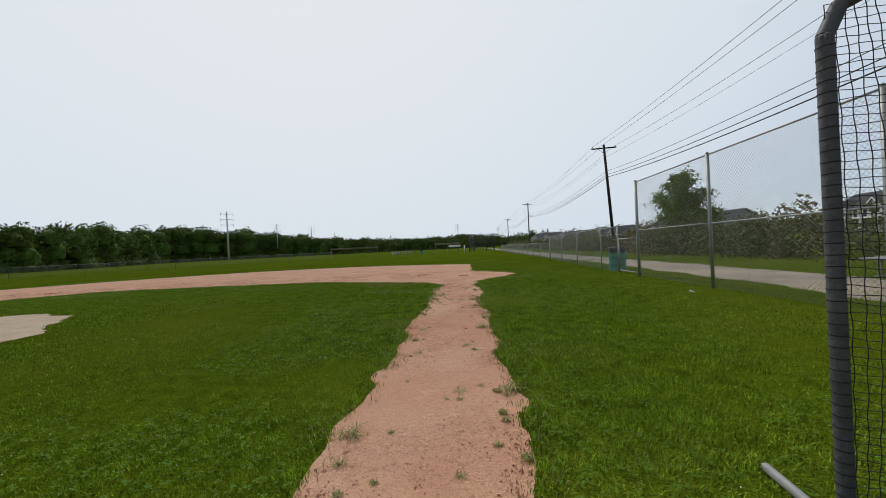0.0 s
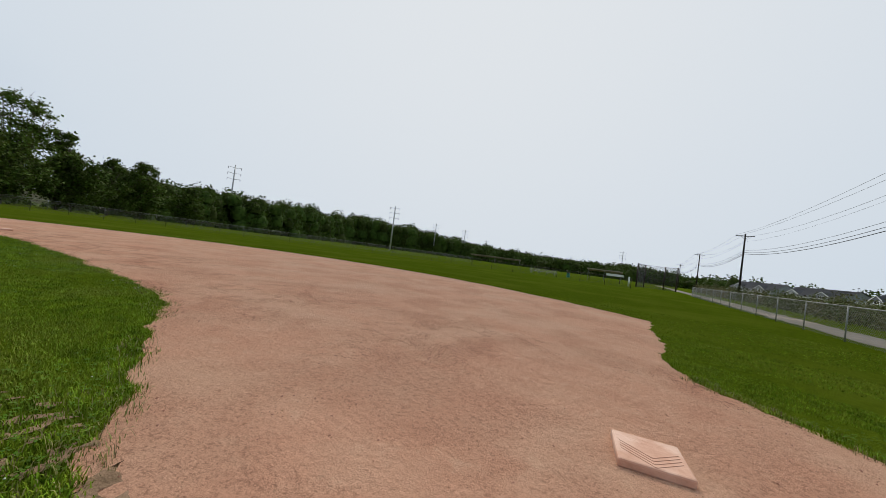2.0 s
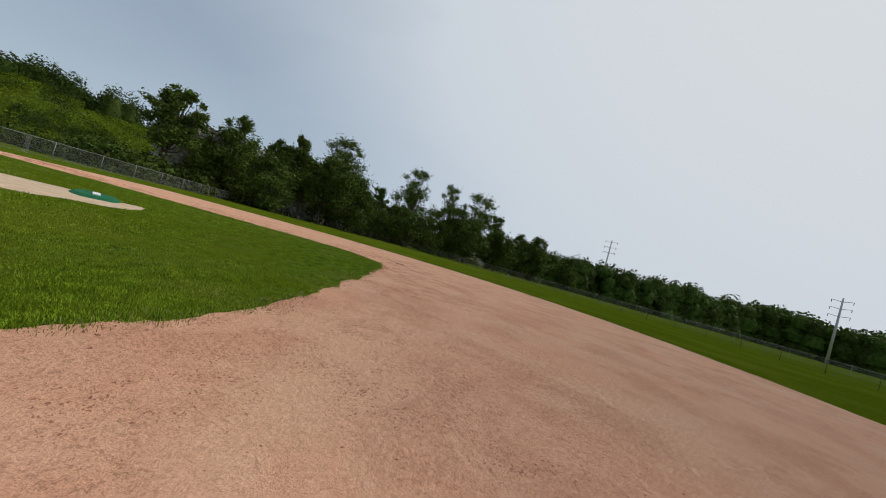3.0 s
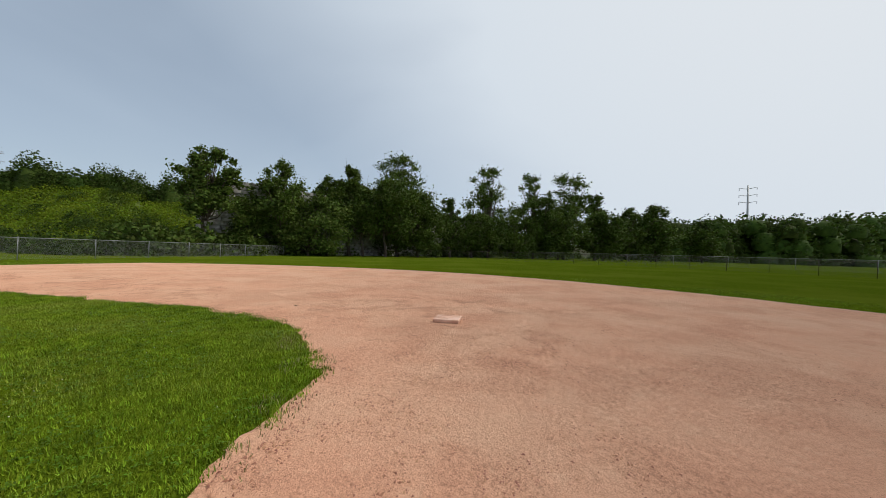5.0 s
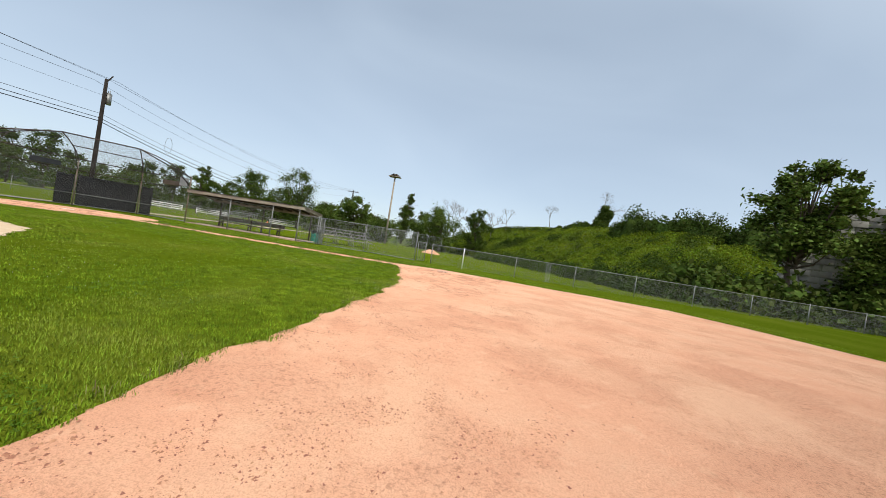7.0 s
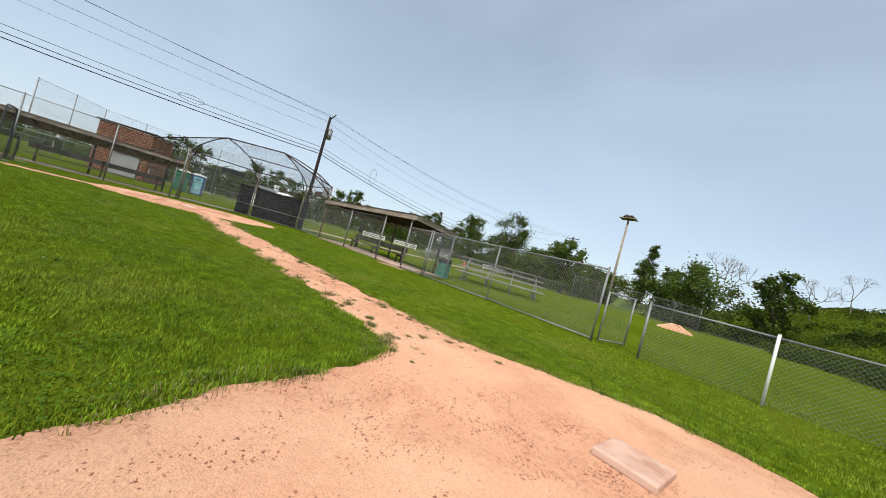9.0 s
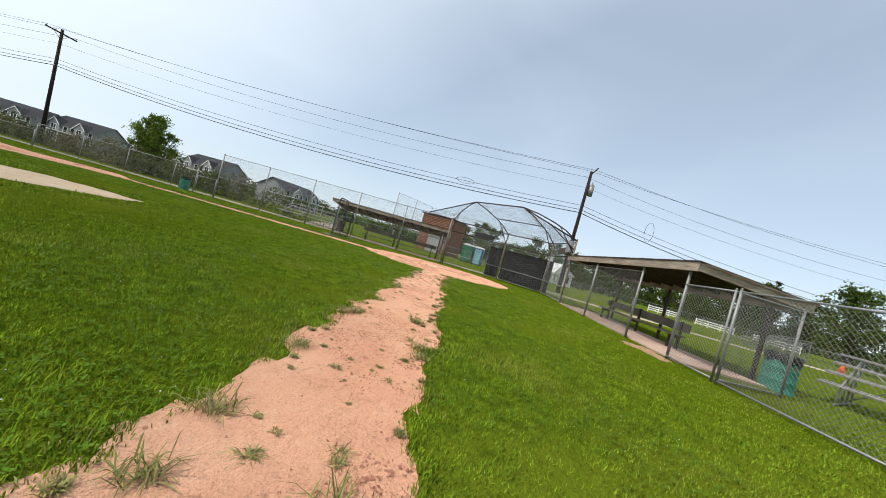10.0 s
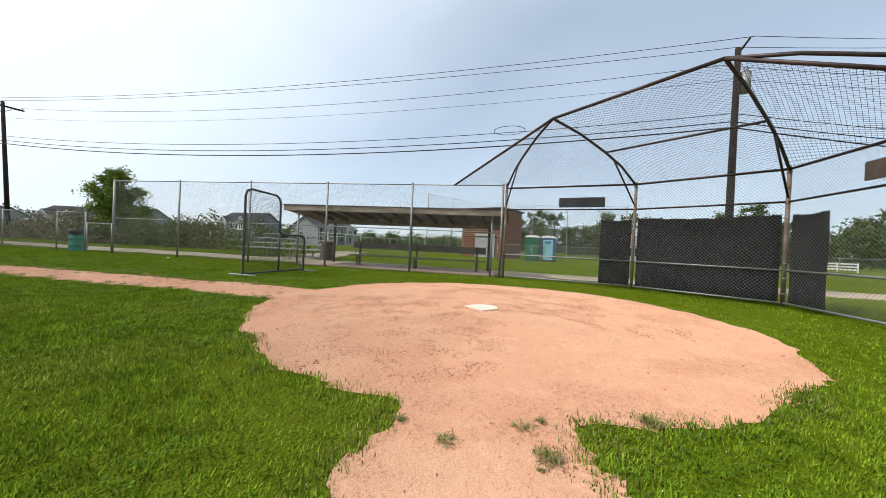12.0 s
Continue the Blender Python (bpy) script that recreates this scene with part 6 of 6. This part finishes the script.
rr = [[bm.verts.new((-13.5 + (1.2 * (1 - j / nr) + 0.12 * math.sin(k * 2.3 + j)) * math.cos(6.283 * k / ns), -29.0 + (1.1 * (1 - j / nr) + 0.1 * math.sin(k * 1.7)) * math.sin(6.283 * k / ns),
                      0.6 * (j / nr) ** 0.8 - 0.02)) for k in range(ns)] for j in range(nr)]
for r0, r1 in zip(rr, rr[1:]):
    for k in range(ns):
        f = bm.faces.new((r0[k], r0[(k + 1) % ns], r1[(k + 1) % ns], r1[k]))
        f.smooth = True
bm.faces.new(rr[-1])
tagged(part("dirt_pile", bm, M_DIRT), "small heap of pinkish clay on the grass", "dirt pile")

# neighbouring field beyond the outfield: shelter, stand, backstop
dugout((-7.2, 84.0), (1, 0), (0, 1), 5.6, 2.2, 2.15, 1.9, (0.1, 2.8, 5.5), (0.2, 5.4), "far dark-roofed dugout of the next field")
bm = bmesh.new()
box(bm, (-2.6, 83.8, 1.5), (2.8, 0.06, 0.4))
tagged(part("banner", bm, M_WHITEPAINT), "white banner on the far dugout", "banner")
dugout((-44.0, 112.0), (0.97, 0.24), (-0.24, 0.97), 15, 3.0, 2.6, 2.3, (0.1, 7.5, 14.9), (0.2, 7.5, 14.8), "long low far shelter with a dark roof")
bleachers(pose(-14.5, 80, 0, 0, 0, 5), 5.0, "small far aluminium bleachers", 3)
drum(-10.2, 82, 0.9, M_BIN, "far green steel drum bin with a black bag")
fence([(0.8, 82.0), (2.0, 85.5), (5.0, 86.5), (6.6, 84.0)], 4.0, "far backstop of the next field", mid=(1.7,), pitch=0.2, wire_r=0.012, post_mat=M_DARKPIPE, wire_mat=M_DARKWIRE, post_r=0.09)
bm = bmesh.new()
tube(bm, (-0.3, 79.0, 0), (-0.3, 79.0, 1.5), 0.12, 10)
tagged(part("foul_post", bm, M_WHITEPAINT), "short pale foul post in the far outfield", "post")


# ---- grass blades, tufts and clods ----
def loop_dist(x, y):
    """Distance to the run between the bases."""
    d = np.full(np.shape(x), 1e9)
    for ax, ay, bx, by in ((0, 0, 0, B), (0, B, -B, B), (-B, B, -B, 0), (-B, 0, 0, 0)):
        dx, dy = bx - ax, by - ay
        s = np.clip(((x - ax) * dx + (y - ay) * dy) / (dx * dx + dy * dy), 0, 1)
        d = np.minimum(d, np.hypot(x - ax - s * dx, y - ay - s * dy))
    return d


def bare(x, y):
    """1 where the lawn is worn thin."""
    return np.clip((fbm(x + 40, y, 2.2, 4) - 0.60) * 9, 0, 1)


def blades(name, n, lo, hi, length, width, seed, material, label, chance=None, two=True):
    """Grass blades strewn along the run between the bases, from lo to hi metres off it."""
    rng = np.random.default_rng(seed)
    s, off = rng.uniform(-hi, B + hi, n), rng.uniform(lo, hi, n) * rng.choice((-1, 1), n)
    leg = rng.integers(0, 4, n)
    x = np.choose(leg, (off, -s, -B + off, -s))
    y = np.choose(leg, (s, B + off, s, off))
    d = loop_dist(x, y)
    c = np.minimum(np.minimum(np.minimum(clay(x, y), mound(x, y)), dugout_wear(x, y) + 0.7 * rng.random(n)), bare_spots(x, y) * 0.6 + 0.01 + 9.0 * (rng.random(n) < 0.3))
    clump = fbm(x, y, 0.13, 3)
    patch = fbm(x + 31, y + 17, 1.5, 3)
    if chance is None:
        ok = (d >= lo * 0.98) & (d < hi) & (c > -0.14 * np.clip(fbm(x + 70, y, 0.16, 3) - 0.42, 0, 1) * 2 * rng.random(n)) & (rng.random(n) > bare(x, y) * 0.8)
    else:
        ok = (d >= lo * 0.98) & (d < hi) & chance(x, y, c, rng)
    x, y, c, clump, patch = x[ok], y[ok], c[ok], clump[ok], patch[ok]
    n = len(x)
    L = length * (0.45 + 1.1 * clump) * (0.7 + 0.6 * patch) * rng.uniform(0.6, 1.25, n)
    a = fbm(x + 3, y + 60, 0.5, 2) * 9 + rng.normal(0, 2.2, n)
    lean = rng.uniform(0.2, 1.0, n)
    dx, dy = np.cos(a), np.sin(a)
    w = width * rng.uniform(0.6, 1.3, n)
    sx, sy = -dy * w / 2, dx * w / 2
    z0 = np.full(n, -0.003)
    tx, ty, tz = x + dx * L * 0.8 * lean, y + dy * L * 0.8 * lean, L * np.clip(1.1 - 0.65 * lean, 0.08, 1)
    corners = [np.stack([x - sx, y - sy, z0], 1), np.stack([x + sx, y + sy, z0], 1)]
    if two:
        mx, my, mz = x + dx * L * 0.42 * lean, y + dy * L * 0.42 * lean, L * 0.55
        corners += [np.stack([mx + sx * 0.8, my + sy * 0.8, mz], 1), np.stack([mx - sx * 0.8, my - sy * 0.8, mz], 1), np.stack([tx, ty, tz], 1)]
        tri = [[0, 1, 2], [0, 2, 3], [3, 2, 4]]
    else:
        corners += [np.stack([tx, ty, np.maximum(tz, L * 0.4)], 1)]
        tri = [[0, 1, 2]]
    v = np.stack(corners, 1)
    f = np.array(tri)[None] + (np.arange(n) * len(corners))[:, None, None]
    return tagged(new(name, raw(name, v.reshape(-1, 3), f.reshape(-1, 3), 3, material)), label, "grass", kind="stuff")


blades("grass", 1900000, 0.0, 2.0, 0.036, 0.0074, 1, M_BLADE, "short green lawn grass along the base paths", two=False)
blades("grass", 850000, 2.0, 3.7, 0.034, 0.0088, 2, M_BLADE, "short green lawn grass", two=False)
blades("grass", 520000, 3.7, 6.2, 0.036, 0.0130, 3, M_BLADE, "short green lawn grass", two=False)
blades("grass", 300000, 6.2, 12.0, 0.038, 0.021, 5, M_BLADE, "short green lawn grass", two=False)
blades("grass_fringe", 1300000, 0.0, 2.6, 0.040, 0.0060, 6, M_BLADE, "longer grass hanging over the edge of the clay",
       lambda x, y, c, r: (c < 0.13) & (c > -0.10 * np.clip(fbm(x + 70, y, 0.2, 3) - 0.3, 0, 1) * 2 * r.random(len(x))))
blades("dry_grass", 700000, 0.0, 2.6, 0.046, 0.005, 7, M_DRYBLADE, "half-dry trodden grass along the edge of the clay",
       lambda x, y, c, r: (c < 0.16) & (c > -0.12) & (fbm(x + 5, y + 9, 0.5, 3) > 0.48) & (r.random(len(x)) < 0.5))


def rosettes(n_try, seed):
    """Flat crabgrass rosettes on the worn paths, most of them near the edges."""
    rng = np.random.default_rng(seed)
    t = rng.random(n_try)
    first = rng.random(n_try) < 0.45
    off = rng.normal(0, 0.45, n_try)
    cx = np.where(first, off - 0.04, -t * 16.5 - 0.3)
    cy = np.where(first, t * 15.5 + 0.5, off - 0.3)
    c = clay(cx, cy)
    ok = (c < -0.01) & (c > -0.48) & (rng.random(n_try) < np.clip(1.05 + c * 1.7, 0.12, 1)) & (np.hypot(cx, cy) > 3.2)
    V, F, o = [], [], 0
    for x, y, rim in zip(cx[ok], cy[ok], c[ok] > -0.17):
        k = rng.integers(25, 60) * (2 if rim else 1)
        size = (0.02 + 0.06 * rng.random() ** 2.2) * (1.7 if rim else 1)
        a = rng.uniform(0, 6.283, k)
        L = size * rng.uniform(0.5, 1.2, k)
        w = rng.uniform(0.0016, 0.0034, k)
        bx, by = x + rng.normal(0, size * 0.3, k), y + rng.normal(0, size * 0.3, k)
        h = L * rng.uniform(0.05, 0.55 if rim else 0.3, k) + 0.005
        ca, sa = np.cos(a), np.sin(a)
        base = np.full(k, 0.004)
        V.append(np.stack([np.stack([bx - sa * w, by + ca * w, base], 1), np.stack([bx + sa * w, by - ca * w, base], 1),
                           np.stack([bx + ca * L * 0.5 + sa * w, by + sa * L * 0.5 - ca * w, h + 0.01], 1),
                           np.stack([bx + ca * L * 0.5 - sa * w, by + sa * L * 0.5 + ca * w, h + 0.01], 1), np.stack([bx + ca * L, by + sa * L, h * 0.6 + 0.012], 1)], 1).reshape(-1, 3))
        F.append((np.array([[0, 1, 2], [0, 2, 3], [3, 2, 4]])[None] + (o + np.arange(k) * 5)[:, None, None]).reshape(-1, 3))
        o += 5 * k
    tagged(new("grass_tufts", raw("grass_tufts", np.concatenate(V), np.concatenate(F), 3, M_DRYBLADE)), "flat straggling crabgrass tufts on the worn paths", "grass", kind="stuff")


rosettes(1000, 14)


def clover(n, seed):
    """Low three-leaved clover scattered through the lawn."""
    rng = np.random.default_rng(seed)
    x, y = rng.uniform(-20, 4, n), rng.uniform(-4, 20, n)
    ok = (loop_dist(x, y) < 3.0) & (np.minimum(clay(x, y), mound(x, y)) > 0.02) & (fbm(x - 7, y + 3, 1.1, 3) > 0.48)
    x, y = x[ok], y[ok]
    n = len(x)
    h, r = rng.uniform(0.018, 0.045, n), rng.uniform(0.006, 0.011, n)
    a0 = rng.uniform(0, 6.28, n)
    V = []
    for k in range(3):
        a = a0 + k * 2.094
        ca, sa = np.cos(a), np.sin(a)
        tilt = rng.uniform(-0.3, 0.5, n)
        for u_, w_ in ((0.1, 0.0), (1.1, 0.75), (1.9, 0.0), (1.1, -0.75)):
            V.append(np.stack([x + r * (u_ * ca - w_ * sa), y + r * (u_ * sa + w_ * ca), h + r * u_ * tilt], 1))
    v = np.stack(V, 1)
    f = np.array([[0, 1, 2, 3], [4, 5, 6, 7], [8, 9, 10, 11]])[None] + (np.arange(n) * 12)[:, None, None]
    tagged(new("clover", raw("clover", v.reshape(-1, 3), f.reshape(-1, 4), 4, M_CLOVER)), "low three-leaved clover in the lawn", "clover", kind="stuff")


clover(170000, 8)
rng = np.random.default_rng(33)
x, y = rng.uniform(-19, 3, 3500), rng.uniform(-3, 19, 3500)
ok = (np.minimum(clay(x, y), mound(x, y)) > 0.1) & (fbm(x - 7, y + 3, 1.1, 3) > 0.52) & (loop_dist(x, y) < 5)
bx_, by_ = x[ok], y[ok]
octa = np.array([[1, 0, 0], [0, 1, 0], [-1, 0, 0], [0, -1, 0], [0, 0, 0.9], [0, 0, -0.6]])
v = np.stack([bx_, by_, np.full(len(bx_), 0.026)], 1)[:, None, :] + octa[None] * rng.uniform(0.003, 0.006, (len(bx_), 1, 1))
f = np.array([[0, 1, 4], [1, 2, 4], [2, 3, 4], [3, 0, 4], [1, 0, 5], [2, 1, 5], [3, 2, 5], [0, 3, 5]])[None] + (np.arange(len(bx_)) * 6)[:, None, None]
tagged(new("clover_blossom", raw("clover_blossom", v.reshape(-1, 3), f.reshape(-1, 3), 3, M_BLOSSOM)), "small white clover blossoms in the lawn", "clover", kind="stuff")
bm = bmesh.new()
box(bm, (4.84, 11.52, 0.045), (0.08, 0.06, 0.02), rz=30, rx=12, ry=14)
tagged(part("paper_scrap", bm, M_WHITEPAINT), "crumpled white scrap of paper on the grass", "litter")
M_LUMP = mat("dry_grass_lump", (0.15, 0.10, 0.06), (0.26, 0.18, 0.11), 40, 0.95, bump=0.6)
for k, (lx_, ly_, lr) in enumerate(((-18.33, 4.42, 0.024), (-18.41, 4.18, 0.022), (-18.15, 3.95, 0.015), (-18.58, 15.41, 0.024), (-3.59, -0.63, 0.018))):
    bm = bmesh.new()
    bmesh.ops.create_icosphere(bm, subdivisions=2, radius=lr, matrix=pose(lx_, ly_, 0.03))
    for v_ in bm.verts:
        v_.co += Vector((math.sin(v_.co.x * 210 + k), math.sin(v_.co.y * 190), -abs(math.sin(v_.co.z * 160)))) * lr * 0.22
        v_.co.z = 0.024 + (v_.co.z - 0.03) * 0.4
    tagged(part("grass_lump", bm, M_LUMP), "small dry lump of mown grass on the clay", "grass lump", "lumps on the clay")

rng = np.random.default_rng(21)
n = 900000
leg, s_, off = rng.integers(0, 4, n), rng.uniform(-2.5, B + 2.5, n), rng.normal(0, 1.2, n)
x = np.choose(leg, (off, -s_, -B - 0.6 + off, -s_))
y = np.choose(leg, (s_, B + 0.8 + off, s_, off - 0.3))
zone = np.clip((fbm(x, y, 1.7, 3) - 0.43) * 6, 0.05, 1) * np.clip((fbm(x + 2, y, 0.22, 3) - 0.47) * 6, 0.04, 1)
ok = (clay(x, y) < -0.03) & (rng.random(n) < zone * 0.9)
x, y = x[ok], y[ok]
n = len(x)
s = 0.0030 + 0.0095 * rng.random(n) ** 3.4
crumb = np.array([[1, 0, -0.3], [-0.4, 0.9, -0.3], [-0.6, -0.8, -0.3], [0, 0, 0.75]])
ang = rng.uniform(0, 6.28, n)
ca, sa = np.cos(ang)[:, None], np.sin(ang)[:, None]
lx = crumb[None, :, 0] * rng.uniform(0.5, 2.4, (n, 4))
ly = crumb[None, :, 1] * rng.uniform(0.5, 1.3, (n, 4))
v = np.stack([x[:, None] + s[:, None] * (lx * ca - ly * sa), y[:, None] + s[:, None] * (lx * sa + ly * ca), 0.003 + clay_relief(x, y)[:, None] + s[:, None] * crumb[None, :, 2]], -1)
f = np.array([[0, 1, 3], [1, 2, 3], [2, 0, 3]])[None] + (np.arange(n) * 4)[:, None, None]
tagged(new("clods", raw("clods", v.reshape(-1, 3), f.reshape(-1, 3), 3, M_CLOD)), "small clay crumbs and pebbles on the infield", "pebbles", kind="stuff")
